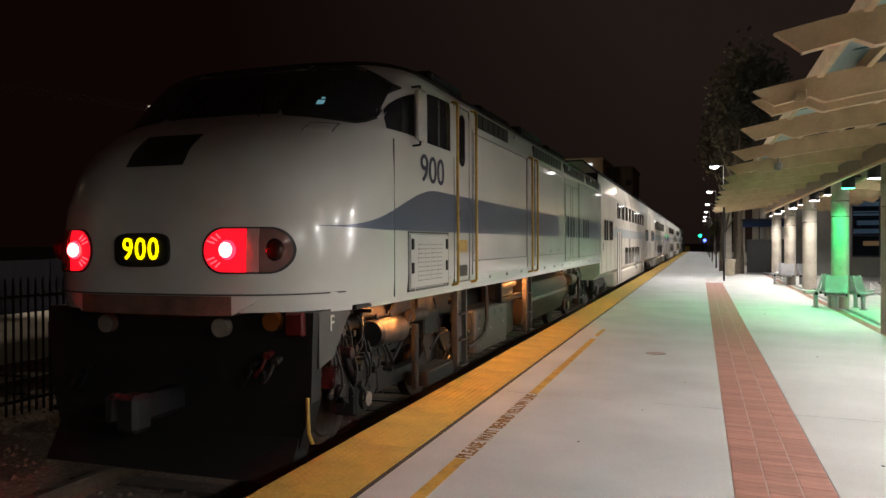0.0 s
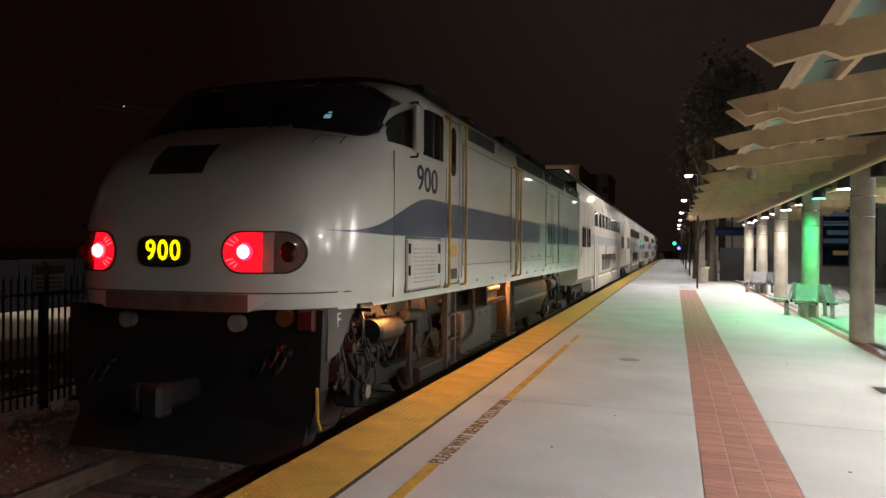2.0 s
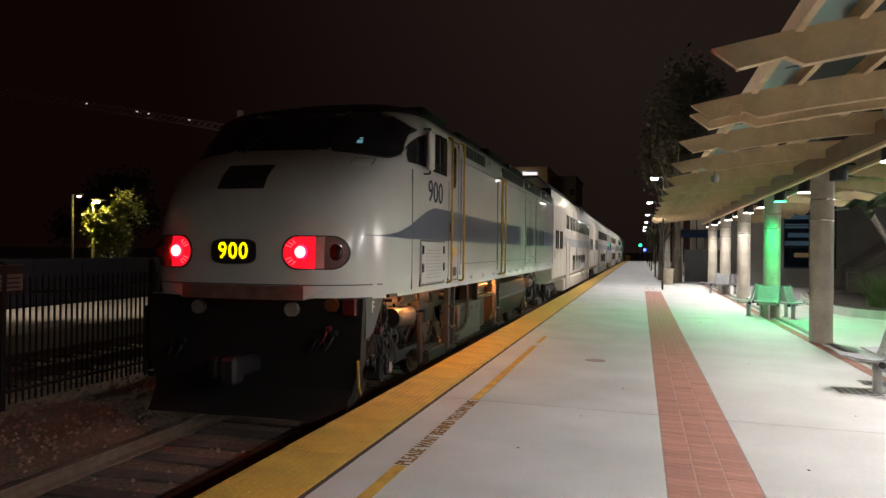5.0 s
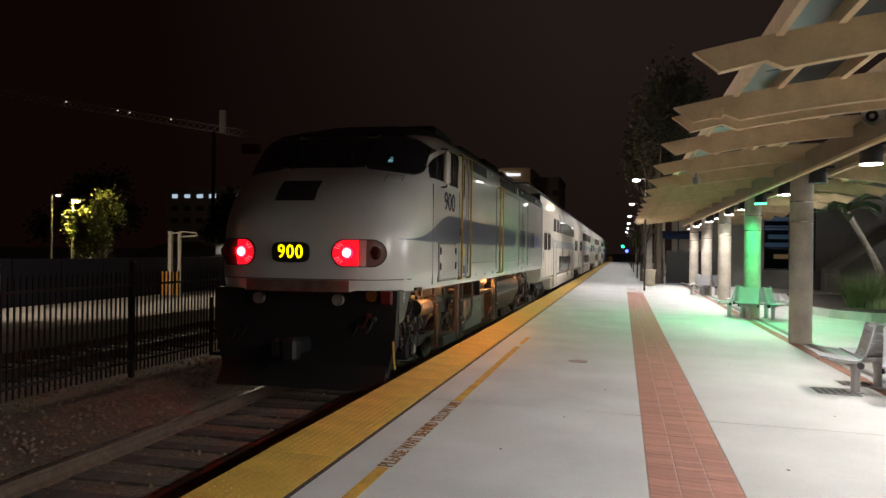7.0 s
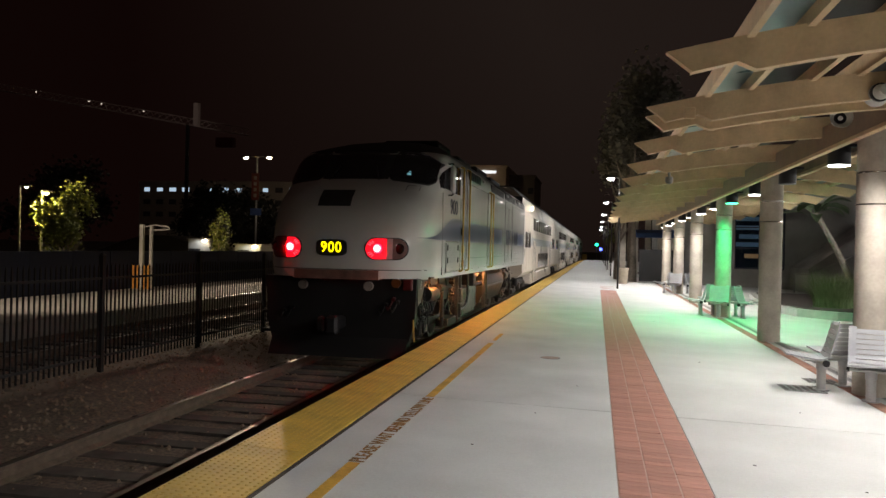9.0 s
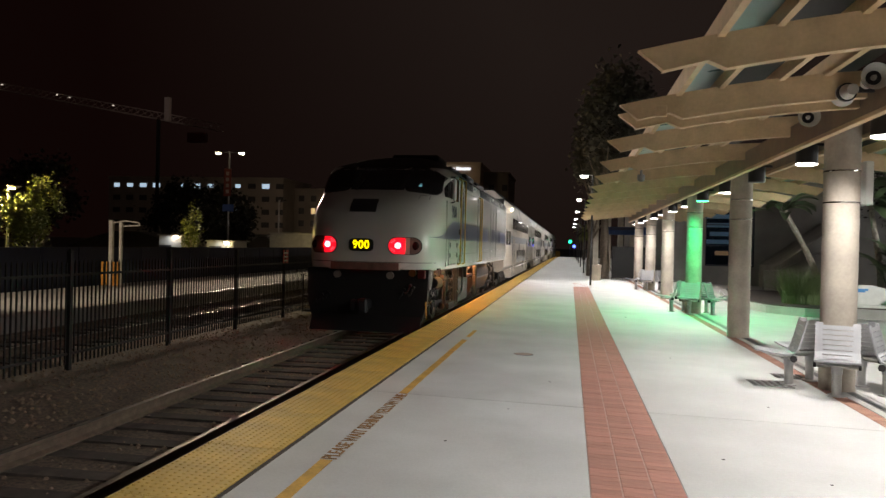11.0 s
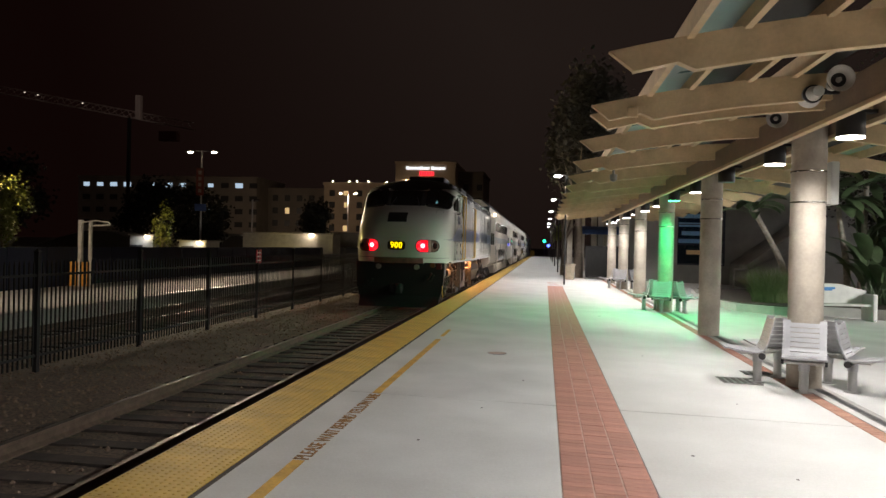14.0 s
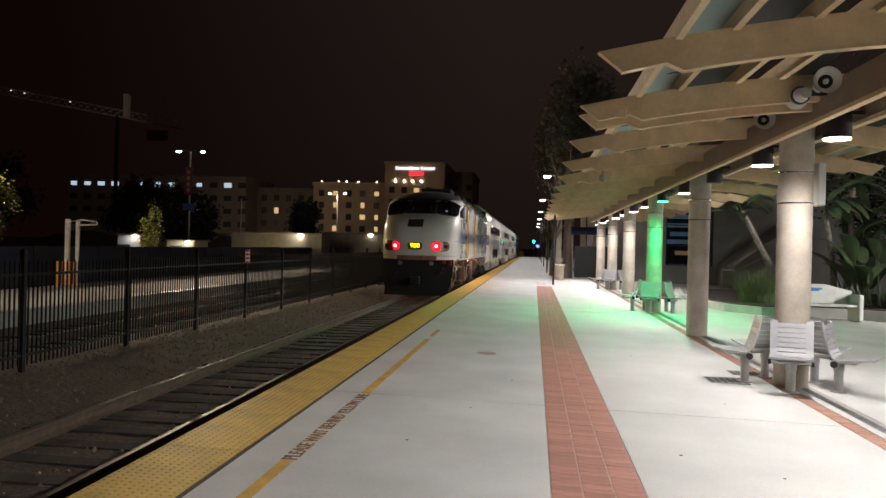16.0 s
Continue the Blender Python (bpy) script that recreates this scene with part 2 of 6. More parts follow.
M = dict(
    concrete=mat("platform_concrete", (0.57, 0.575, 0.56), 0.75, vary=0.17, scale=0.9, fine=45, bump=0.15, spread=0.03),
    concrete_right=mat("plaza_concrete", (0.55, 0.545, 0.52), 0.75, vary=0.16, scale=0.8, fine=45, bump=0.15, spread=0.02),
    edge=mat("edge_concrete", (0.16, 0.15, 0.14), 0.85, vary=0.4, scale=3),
    joint=mat("joint_filler", (0.05, 0.04, 0.037), 0.8, vary=0.4, scale=6),
    mortar=mat("mortar", (0.50, 0.33, 0.27), 0.9, vary=0.3, scale=8),
    brick=mat("red_paver", (0.43, 0.205, 0.155), 0.8, vary=0.2, scale=9, fine=90, bump=0.3, spread=0.12),
    tactile=mat("yellow_tactile", (0.62, 0.40, 0.07), 0.6, vary=0.3, scale=2.0, fine=30, bump=0.1, spread=0.05),
    yellow_paint=mat("worn_yellow_paint", (0.62, 0.36, 0.06), 0.7, vary=0.35, scale=5, fine=40),
    text_paint=mat("worn_orange_lettering", (0.30, 0.15, 0.04), 0.7, vary=0.4, scale=8, fine=50),
    ballast=mat("ballast_stone", (0.15, 0.108, 0.08), 0.9, vary=0.7, scale=22, fine=60, bump=1.0),
    stone=mat("ballast_pieces", (0.22, 0.155, 0.11), 0.9, vary=0.6, scale=10, spread=0.2),
    dirt=mat("dirt_ground", (0.10, 0.085, 0.07), 0.95, vary=0.5, scale=1.5, fine=30, bump=0.6),
    asphalt=mat("asphalt", (0.055, 0.052, 0.05), 0.9, vary=0.4, scale=1.0),
    sleeper=mat("concrete_sleeper", (0.075, 0.06, 0.05), 0.9, vary=0.5, scale=6, spread=0.15),
    rail=mat("rusty_rail", (0.12, 0.082, 0.058), 0.8, 0.0, vary=0.4, scale=10),
    railtop=mat("polished_railhead", (0.20, 0.17, 0.15), 0.52, 1.0, vary=0.2, scale=10),
    column=mat("board_marked_concrete", (0.42, 0.37, 0.305), 0.8, vary=0.28, scale=2.5, fine=25, bump=0.25),
    timber=mat("beige_painted_timber", (0.61, 0.455, 0.265), 0.6, vary=0.22, scale=3, fine=25, bump=0.12, spread=0.05),
    beam=mat("shaded_brown_beam", (0.26, 0.185, 0.125), 0.6, vary=0.22, scale=3, fine=25, bump=0.12),
    cover=mat("weathered_round_lid", (0.40, 0.30, 0.26), 0.8, vary=0.3, scale=9),
    pale_brick=mat("faded_red_paver", (0.42, 0.225, 0.16), 0.85, vary=0.35, scale=9, fine=90, bump=0.3, spread=0.15),
    band=mat("steel_band", (0.55, 0.54, 0.52), 0.25, 1.0, vary=0.2),
    fitting=mat("dark_lamp_housing", (0.018, 0.016, 0.016), 0.45, vary=0.3),
    horn=mat("grey_horn_plastic", (0.50, 0.49, 0.45), 0.45, vary=0.15),
    black=mat("black_plastic", (0.012, 0.012, 0.013), 0.5, vary=0.4),
    bench=mat("grey_powder_coat", (0.40, 0.40, 0.41), 0.4, 0.3, vary=0.12, scale=8),
    bench_leg=mat("steel_leg", (0.46, 0.455, 0.44), 0.35, 0.7, vary=0.2),
    iron=mat("cast_iron_grate", (0.24, 0.235, 0.225), 0.6, 0.2, vary=0.4),
    coach_pane=mat("smoky_coach_window", (0.085, 0.078, 0.07), 0.12, vary=0.4, scale=1.5, bump=0.0, coat=0.5),
    coach_stripe=mat("pale_blue_coach_stripe", (0.36, 0.38, 0.40), 0.4, vary=0.2),
    fence=mat("black_fence_paint", (0.009, 0.008, 0.0075), 0.75, 0.0, vary=0.3),
    paint=mat("off_white_train_paint", (0.63, 0.625, 0.585), 0.22, vary=0.05, scale=0.8, fine=5, bump=0.01, rvar=0.03, coat=0.5),
    # roofs lie above the lamps; that shade is put into this colour
    roof=mat("shaded_roof", (0.012, 0.011, 0.011), 0.75, vary=0.4),
    blue=mat("faded_blue_stripe", (0.062, 0.074, 0.125), 0.32, vary=0.06, scale=1, fine=10, bump=0.005, rvar=0.03, coat=0.1),
    ink=mat("dark_blue_ink", (0.03, 0.035, 0.062), 0.85, vary=0.2, bump=0.0),
    coach_paint=mat("silver_coach_paint", (0.64, 0.575, 0.49), 0.3, 0.0, vary=0.18, scale=0.6, fine=8, bump=0.03),
    # bumper colour includes the red cast by the tail lights
    rust=mat("scuffed_redlit_bumper", (0.19, 0.10, 0.075), 0.6, vary=0.5, scale=4),
    seam=mat("panel_seam", (0.10, 0.098, 0.09), 0.7),
    grille=mat("dark_grille", (0.016, 0.0155, 0.015), 0.7, vary=0.5, scale=20),
    pane=glass("tinted_window", (0.016, 0.017, 0.019)),
    seal=mat("window_rubber", (0.02, 0.02, 0.02), 0.7),
    handrail=mat("yellow_handrail", (0.50, 0.30, 0.06), 0.45, vary=0.3, scale=10),
    under=mat("grimy_underframe", (0.018, 0.015, 0.013), 0.65, 0.2, vary=0.6, scale=5, fine=25, bump=0.4),
    # grey dust, with step-light brightness on the underframe put into the colour
    under_light=mat("dusty_lit_underframe", (0.062, 0.050, 0.040), 0.6, 0.2, vary=0.75, scale=5, fine=25, bump=0.3),
    frontdark=mat("black_front_paint", (0.008, 0.007, 0.0065), 0.6, vary=0.5, scale=6),
    tank=mat("grey_tank_paint", (0.05, 0.045, 0.037), 0.4, 0.1, vary=0.4, scale=2),
    box_grey=mat("grey_locker_paint", (0.075, 0.07, 0.063), 0.5, vary=0.3, scale=4),
    wheel=mat("wheel_steel", (0.10, 0.08, 0.07), 0.5, 0.7, vary=0.5, scale=8),
    redlens=glowing("red_tail_light", (1.0, 0.0003, 0.0006), 280),
    redhot=glowing("tail_light_core", (1.0, 0.40, 0.36), 4.5),
    redglass=mat("red_lens_shell", (0.55, 0.02, 0.025), 0.2, vary=0.2, bump=0.0, coat=0.5, glow=(1, 0.01, 0.03), glow_strength=0.75),
    clearlens=mat("clear_lens_shell", (0.17, 0.085, 0.078), 0.12, vary=0.2, bump=0.0, coat=0.5),
    flute=glowing("lit_lens_flute", (1.0, 0.16, 0.2), 0.8),
    # right clear lens: tail-light spill put into its pink
    pinklens=mat("lit_pink_lens", (0.50, 0.30, 0.29), 0.12, vary=0.2, bump=0.0, coat=0.5),
    slot=mat("louvre_shade", (0.27, 0.265, 0.25), 0.7),
    darklens=mat("dark_headlight", (0.05, 0.02, 0.018), 0.1, 0.5, vary=0.3, bump=0.0),
    amber=mat("amber_reflector", (0.16, 0.05, 0.012), 0.3),
    disc=mat("round_grey_cap", (0.26, 0.22, 0.19), 0.5),
    redmetal=mat("red_painted_valve", (0.10, 0.01, 0.01), 0.4, vary=0.3),
    number=glowing("yellow_number_leds", (1.0, 0.78, 0.0), 2.2),
    steplight=glowing("orange_step_light", (1.0, 0.36, 0.10), 950),
    lamp_face=glowing("white_lamp_face", (1.0, 0.97, 0.92), 14),
    green_face=glowing("green_lamp_face", (0.04, 1.0, 0.3), 10),
    dead_face=mat("dead_lamp_face", (0.12, 0.12, 0.12), 0.4),
    warm_face=glowing("warm_lamp_face", (1.0, 0.80, 0.52), 24),
    sodium_face=glowing("yellow_lamp_face", (1.0, 0.80, 0.25), 22),
    signal_green=glowing("green_signal", (0.02, 1.0, 0.45), 4),
    signal_blue=glowing("blue_light", (0.08, 0.12, 1.0), 5),
    signal_red=glowing("red_marker", (1.0, 0.03, 0.05), 8),
    sign_white=glowing("white_sign_letters", (0.9, 0.95, 1.0), 1.0),
    sign_red=glowing("red_sign_letters", (1.0, 0.03, 0.05), 1.2),
    room_cool=glowing("lit_window_cool", (0.50, 0.66, 0.80), 0.75),
    room_dim=glowing("dim_blue_strip", (0.25, 0.42, 0.6), 0.06),
    room_amber=glowing("dim_amber_strip", (0.8, 0.45, 0.2), 0.12),
    room_warm=glowing("lit_window_warm", (0.9, 0.62, 0.28), 0.6),
    far_wall=mat("distant_wall", (0.24, 0.21, 0.18), 0.9, vary=0.2, scale=0.2, fine=2, glow=(0.5, 0.36, 0.26), glow_strength=0.0),
    hotel_wall=mat("hotel_stucco", (0.45, 0.36, 0.27), 0.9, vary=0.2, scale=0.2, fine=2),
    dim_pane=mat("unlit_window", (0.03, 0.03, 0.035), 0.3, bump=0.0),
    wall=mat("grey_stucco_wall", (0.30, 0.29, 0.275), 0.9, vary=0.2, scale=1.2, fine=30, bump=0.3),
    frame_blue=mat("dark_blue_frame", (0.012, 0.02, 0.05), 0.45),
    shop=mat("window_blue_glass", (0.010, 0.024, 0.05), 0.06, vary=0.3, scale=1.0, bump=0.0),
    awning=mat("blue_canvas", (0.03, 0.07, 0.2), 0.8),
    kerb=mat("pale_kerb", (0.42, 0.41, 0.38), 0.85, vary=0.2, scale=3),
    soil=mat("planter_soil", (0.06, 0.045, 0.035), 0.95, vary=0.4, scale=10, bump=0.6),
    grass=mat("ornamental_grass", (0.13, 0.18, 0.07), 0.6, vary=0.4, scale=3),
    leaf=mat("broad_leaf", (0.085, 0.13, 0.06), 0.5, vary=0.4, scale=3),
    # shade, sky glow and lamplight are put into these leaf and bark colours
    leaf_dark=mat("shaded_foliage", (0.022, 0.021, 0.014), 0.95, vary=0.4, scale=2),
    leaf_dim=mat("skylit_foliage", (0.10, 0.09, 0.065), 0.9, vary=0.4, scale=2),
    leaf_lit=mat("lamplit_foliage", (0.12, 0.135, 0.03), 0.9, vary=0.4, scale=2),
    bark_dark=mat("shaded_bark", (0.03, 0.026, 0.022), 0.95, vary=0.4, scale=8, bump=0.6),
    glint=glowing("cab_screen", (0.25, 0.6, 0.7), 0.35),
    pale_bark=mat("pale_grey_bark", (0.33, 0.30, 0.25), 0.9, vary=0.45, scale=9, bump=0.5),
    bark=mat("bark", (0.19, 0.155, 0.12), 0.9, vary=0.4, scale=8, bump=0.6),
    white_bench=mat("white_bench_paint", (0.55, 0.56, 0.52), 0.6, vary=0.1),
    blue_mark=mat("blue_mark", (0.05, 0.22, 0.5), 0.6),
    steel=mat("galvanised_steel", (0.30, 0.29, 0.28), 0.5, 0.5, vary=0.2),
    white_post=mat("white_post_paint", (0.6, 0.58, 0.53), 0.6),
    orange=mat("orange_bollard_paint", (0.70, 0.32, 0.05), 0.5),
    banner=mat("red_banner", (0.15, 0.028, 0.02), 0.7, vary=0.2),
    blue_sign=mat("blue_sign", (0.04, 0.08, 0.25), 0.5),
    red_sign=mat("red_sign", (0.45, 0.05, 0.05), 0.5, vary=0.15),
    blue_screen=mat("blue_fence_cloth", (0.010, 0.014, 0.036), 0.85, vary=0.35, scale=0.6, fine=8),
    tent=mat("pale_tent_cloth", (0.045, 0.04, 0.035), 0.9),
    crane=mat("crane_steel", (0.55, 0.47, 0.42), 0.6),
    crane_light=glowing("crane_work_light", (1.0, 0.85, 0.7), 0.7),
    panel_glass=mat("pale_canopy_glass", (0.16, 0.24, 0.25), 0.3, vary=0.2, scale=2, bump=0.02),
    clear_pane=glass("clear_window_glass", (0.75, 0.85, 0.95)),
    terracotta=mat("planter_pot", (0.33, 0.28, 0.21), 0.85),
)


M["clear_pane"].node_tree.nodes["Principled BSDF"].inputs["Transmission Weight"].default_value = 1.0


# ---- mesh helpers ----
def box(bm, x0, x1, y0, y1, z0, z1, bevel=0.0):
    r = bmesh.ops.create_cube(bm, size=1, matrix=Matrix.LocRotScale(((x0 + x1) / 2, (y0 + y1) / 2, (z0 + z1) / 2), None, (abs(x1 - x0), abs(y1 - y0), abs(z1 - z0))))
    if bevel:
        es = list({e for v in r["verts"] for e in v.link_edges})
        bmesh.ops.bevel(bm, geom=es, offset=bevel, segments=1, affect="EDGES")


def tube(bm, a, b, r, r2=None, seg=10, caps=True):
    a, b = Vector(a), Vector(b)
    d = b - a
    q = d.to_track_quat("Z", "Y").to_matrix().to_4x4()
    bmesh.ops.create_cone(bm, cap_ends=caps, segments=seg, radius1=r, radius2=r if r2 is None else r2, depth=d.length, matrix=Matrix.Translation((a + b) / 2) @ q)


def path(bm, pts, r, seg=8):
    for a, b in zip(pts, pts[1:]):
        tube(bm, a, b, r, seg=seg)


def ball(bm, c, r, sx=1, sy=1, sz=1, seg=10):
    bmesh.ops.create_uvsphere(bm, u_segments=seg, v_segments=max(4, seg // 2), radius=r, matrix=Matrix.LocRotScale(c, None, (sx, sy, sz)))


def prism(bm, pts, axis, a, b):
    """A solid whose outline pts lies across the axis, from a to b along it."""
    def at(p, s):
        return {"x": (s, p[0], p[1]), "y": (p[0], s, p[1]), "z": (p[0], p[1], s)}[axis]
    lo, hi = [bm.verts.new(at(p, a)) for p in pts], [bm.verts.new(at(p, b)) for p in pts]
    n = len(pts)
    for i in range(n):
        bm.faces.new((lo[i], lo[(i + 1) % n], hi[(i + 1) % n], hi[i]))
    bm.faces.new(lo[::-1])
    bm.faces.new(hi)
    bmesh.ops.recalc_face_normals(bm, faces=bm.faces[:])


def grid(bm, rows):
    vs = [[bm.verts.new(p) for p in r] for r in rows]
    for r0, r1 in zip(vs, vs[1:]):
        for i in range(len(r0) - 1):
            bm.faces.new((r0[i], r0[i + 1], r1[i + 1], r1[i]))
    return vs


def mesh_of(bm, name, material, smooth=0.0):
    me = bpy.data.meshes.new(name)
    bm.to_mesh(me)
    bm.free()
    for m in (material if isinstance(material, (list, tuple)) else [material]):
        me.materials.append(m)
    if smooth:
        me.shade_smooth()
        me.set_sharp_from_angle(angle=radians(smooth))
    return me


def part(name, bm, material, parent=None, label="", smooth=0.0):
    ob = new(name, mesh_of(bm, name, material, smooth))
    ob.parent = parent
    return tagged(ob, label)


def share(name, me, parent, m):
    ob = new(name, me)
    ob.parent = parent
    ob.matrix_basis = m
    return ob


def thing(name, label, category, m=None, group="", kind=""):
    ob = new(name)
    ob.empty_display_size = 0.2
    if m is not None:
        ob.matrix_basis = m
    return tagged(ob, label, category, group, kind)


def text_bm(words, size, m, bold=0.006):
    cu = bpy.data.curves.new("lettering", "FONT")
    cu.body, cu.size, cu.align_x, cu.align_y, cu.extrude, cu.offset = words, size, "CENTER", "CENTER", 0.002, size * bold
    ob = bpy.data.objects.new("lettering", cu)
    scene.collection.objects.link(ob)
    me = bpy.data.meshes.new_from_object(ob.evaluated_get(bpy.context.evaluated_depsgraph_get()))
    bm = bmesh.new()
    bm.from_mesh(me)
    bmesh.ops.transform(bm, matrix=m, verts=bm.verts[:])
    bpy.data.objects.remove(ob)
    bpy.data.curves.remove(cu)
    bpy.data.meshes.remove(me)
    return bm


def B():
    return bmesh.new()


rnd = random.Random(4)
# ---- ground, track and platform ----
bm = B()
box(bm, -900, 900, -300, 1500, -1.3, -0.95)
tagged(part("ground", bm, M["asphalt"]), "dark asphalt ground reaching to the horizon", "ground", kind="structure")

bm = B()
ys = [-12 + 0.5 * i for i in range(0, 110)] + [43 + 6 * i for i in range(1, 60)]
prof = [(-14.4, -0.85), (-13.6, -0.66), (-9.4, -0.64), (-8.6, -0.56), (-7.4, -0.52), (-6.3, -0.60), (-5.9, -0.64), (-3.3, -0.64), (-2.8, -0.66)]
xs = []
for (a, za), (b, zb) in zip(prof, prof[1:]):
    n = max(1, int((b - a) / 0.3))
    xs += [(a + (b - a) * i / n, za + (zb - za) * i / n) for i in range(n)]
xs.append(prof[-1])
grid(bm, [[(x, y, z + 0.03 * noise.noise((x * 2.1, y * 2.1, 0)) + 0.015 * noise.noise((x * 7, y * 7, 3))) for x, z in xs] for y in ys])
ballast = tagged(part("ballast_bed", bm, M["ballast"]), "brown crushed-stone ballast bed under both tracks", "ballast", kind="structure")

# loose stones of the ballast, one joined mesh
vs, fs = [], []
for i in range(9000):
    y = 3 + 40 * rnd.random() ** 1.6
    x = rnd.uniform(-9.2, -2.95)
    if -6.1 < x < -3.2 and rnd.random() < 0.55:
        continue
    z = np.interp(x, [p[0] for p in prof], [p[1] for p in prof]) + 0.012
    r = rnd.uniform(0.015, 0.04)
    a = rnd.uniform(0, 6.28)
    n0 = len(vs)
    for dx, dy, dz in ((1, 0, 0), (-0.9, 0.2, 0), (0.1, 1, 0), (-0.1, -0.9, 0.1), (0.1, 0.1, 0.8), (0, 0, -0.5)):
        vs.append((x + r * (dx * math.cos(a) - dy * math.sin(a)), y + r * (dx * math.sin(a) + dy * math.cos(a)), z + r * dz))
    for f in ((0, 2, 4), (2, 1, 4), (1, 3, 4), (3, 0, 4), (2, 0, 5), (1, 2, 5), (3, 1, 5), (0, 3, 5)):
        fs.append(tuple(n0 + k for k in f))
me = bpy.data.meshes.new("ballast_stones")
me.from_pydata(vs, [], fs)
me.materials.append(M["stone"])
tagged(new("ballast_stones", me), "loose grey-brown ballast stones between the tracks", "ballast", kind="stuff")


def track(cx, name, label):
    t = thing(name, label, "railway track", pose(cx, 0, 0))
    for sx in (-1, 1):
        bm = B()
        x = sx * 0.752
        prism(bm, [(x - 0.07, RAILTOP - 0.165), (x + 0.07, RAILTOP - 0.165), (x + 0.07, RAILTOP - 0.15), (x + 0.012, RAILTOP - 0.12), (x + 0.012, RAILTOP - 0.05),
                   (x + 0.035, RAILTOP - 0.035), (x + 0.035, RAILTOP - 0.004), (x - 0.035, RAILTOP - 0.004), (x - 0.035, RAILTOP - 0.035), (x - 0.012, RAILTOP - 0.05), (x - 0.012, RAILTOP - 0.12), (x - 0.07, RAILTOP - 0.15)], "y", -12, 330)
        r = part("rail", bm, M["rail"], t)
        bm = B()
        box(bm, x - 0.034, x + 0.034, -12, 330, RAILTOP - 0.004, RAILTOP)
        part("railhead", bm, M["railtop"], r, "polished steel railhead")
    bm = B()
    prism(bm, [(-1.3, -0.70), (1.3, -0.70), (1.3, -0.63), (1.22, -0.612), (-1.22, -0.612), (-1.3, -0.63)], "y", -0.12, 0.12)
    me = mesh_of(bm, "sleeper", M["sleeper"])
    for i in range(110):
        share("sleeper", me, t, pose(rnd.uniform(-0.02, 0.02), -2 + 0.61 * i, rnd.uniform(-0.008, 0.008), 0, 0, rnd.uniform(-0.7, 0.7)))
    return t


track(TRACK, "railway_track", "polished steel rails on grimy sleepers beside the platform")
track(-11.0, "railway_track", "second railway track behind the iron fence")

# platform body, sloping gently away from the track
PLAT_L, TACT_R = -2.769, -2.159


def sloped(bm, x0, x1, y0, y1, top, low):
    vs = [bm.verts.new((x, y, gz(x) + top if hi else low)) for hi in (0, 1) for x, y in ((x0, y0), (x1, y0), (x1, y1), (x0, y1))]
    for f in ((3, 2, 1, 0), (4, 5, 6, 7), (0, 1, 5, 4), (1, 2, 6, 5), (2, 3, 7, 6), (3, 0, 4, 7)):
        bm.faces.new([vs[i] for i in f])


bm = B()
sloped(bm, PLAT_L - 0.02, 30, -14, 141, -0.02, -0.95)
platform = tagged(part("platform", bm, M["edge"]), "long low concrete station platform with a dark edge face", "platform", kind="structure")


def slab(name, x0, x1, y0, y1, material, top=0.0, gap=0.009):
    bm = B()
    sloped(bm, x0 + 0.002, x1 - 0.002, y0 + gap, y1 - gap, top, gz((x0 + x1) / 2) - 0.06)
    return part(name, bm, material, platform)


JOINTS = [-14.0, -4.6, 8.03, 20.6, 33.2, 45.8, 58.4, 71.0, 96.0, 141.0]
for y0, y1 in zip(JOINTS, JOINTS[1:]):
    slab("concrete_slab", TACT_R + 0.045, 0.185 if y1 < 38 else 0.84, y0, y1, M["concrete"])
    slab("concrete_slab", 0.841, 3.17, y0, y1, M["concrete_right"])
slab("concrete_slab", 3.66, 30, -14, 141, M["concrete_right"])
slab("edge_joint", TACT_R, TACT_R + 0.045, -14, 141, M["joint"], -0.003, 0)

# painted line and its lettering
LINE = -1.745


def painted(y0, y1, w=0.046):
    bm = B()
    sloped(bm, LINE - w, LINE + w, y0, y1, 0.003, gz(LINE) - 0.01)
    part("painted_line", bm, M["yellow_paint"], platform)


painted(-10, 5.42)
painted(8.02, 12.9)
painted(13.3, 14.4, 0.035)
bm = text_bm("PLEASE WAIT BEHIND YELLOW LINE", 0.172, pose(LINE + 0.012, 6.70, gz(LINE) + 0.003, 0, 0, 90) @ Matrix.Diagonal((0.90, 1, 1, 1)))
letters = part("platform_lettering", bm, M["text_paint"], platform, "worn orange stencilled lettering")

for x, y, r_ in ((-0.985, 6.25, 0.012), (1.275, 6.42, 0.014), (1.95, 5.96, 0.012), (-0.57, 7.67, 0.01), (1.41, 19.2, 0.03), (-0.2, 9.4, 0.012), (2.2, 8.8, 0.013), (1.6, 12.3, 0.015)):
    bm = B()
    tube(bm, (x, y, gz(x) - 0.004), (x, y, gz(x) + 0.0025), r_, seg=9)
    part("gum_spot", bm, M["joint"], platform)

# small iron lid and drain grates
lid = thing("access_cover", "small round weathered pinkish access cover in the platform floor", "access cover", pose(-0.66, 11.64, gz(-0.66)))
bm = B()
tube(bm, (0, 0, -0.02), (0, 0, 0.005), 0.135, seg=24)
part("cover_plate", bm, M["cover"], lid)
bm = B()
tube(bm, (0, 0, -0.02), (0, 0, 0.003), 0.15, seg=24)
part("rim", bm, M["iron"], lid)


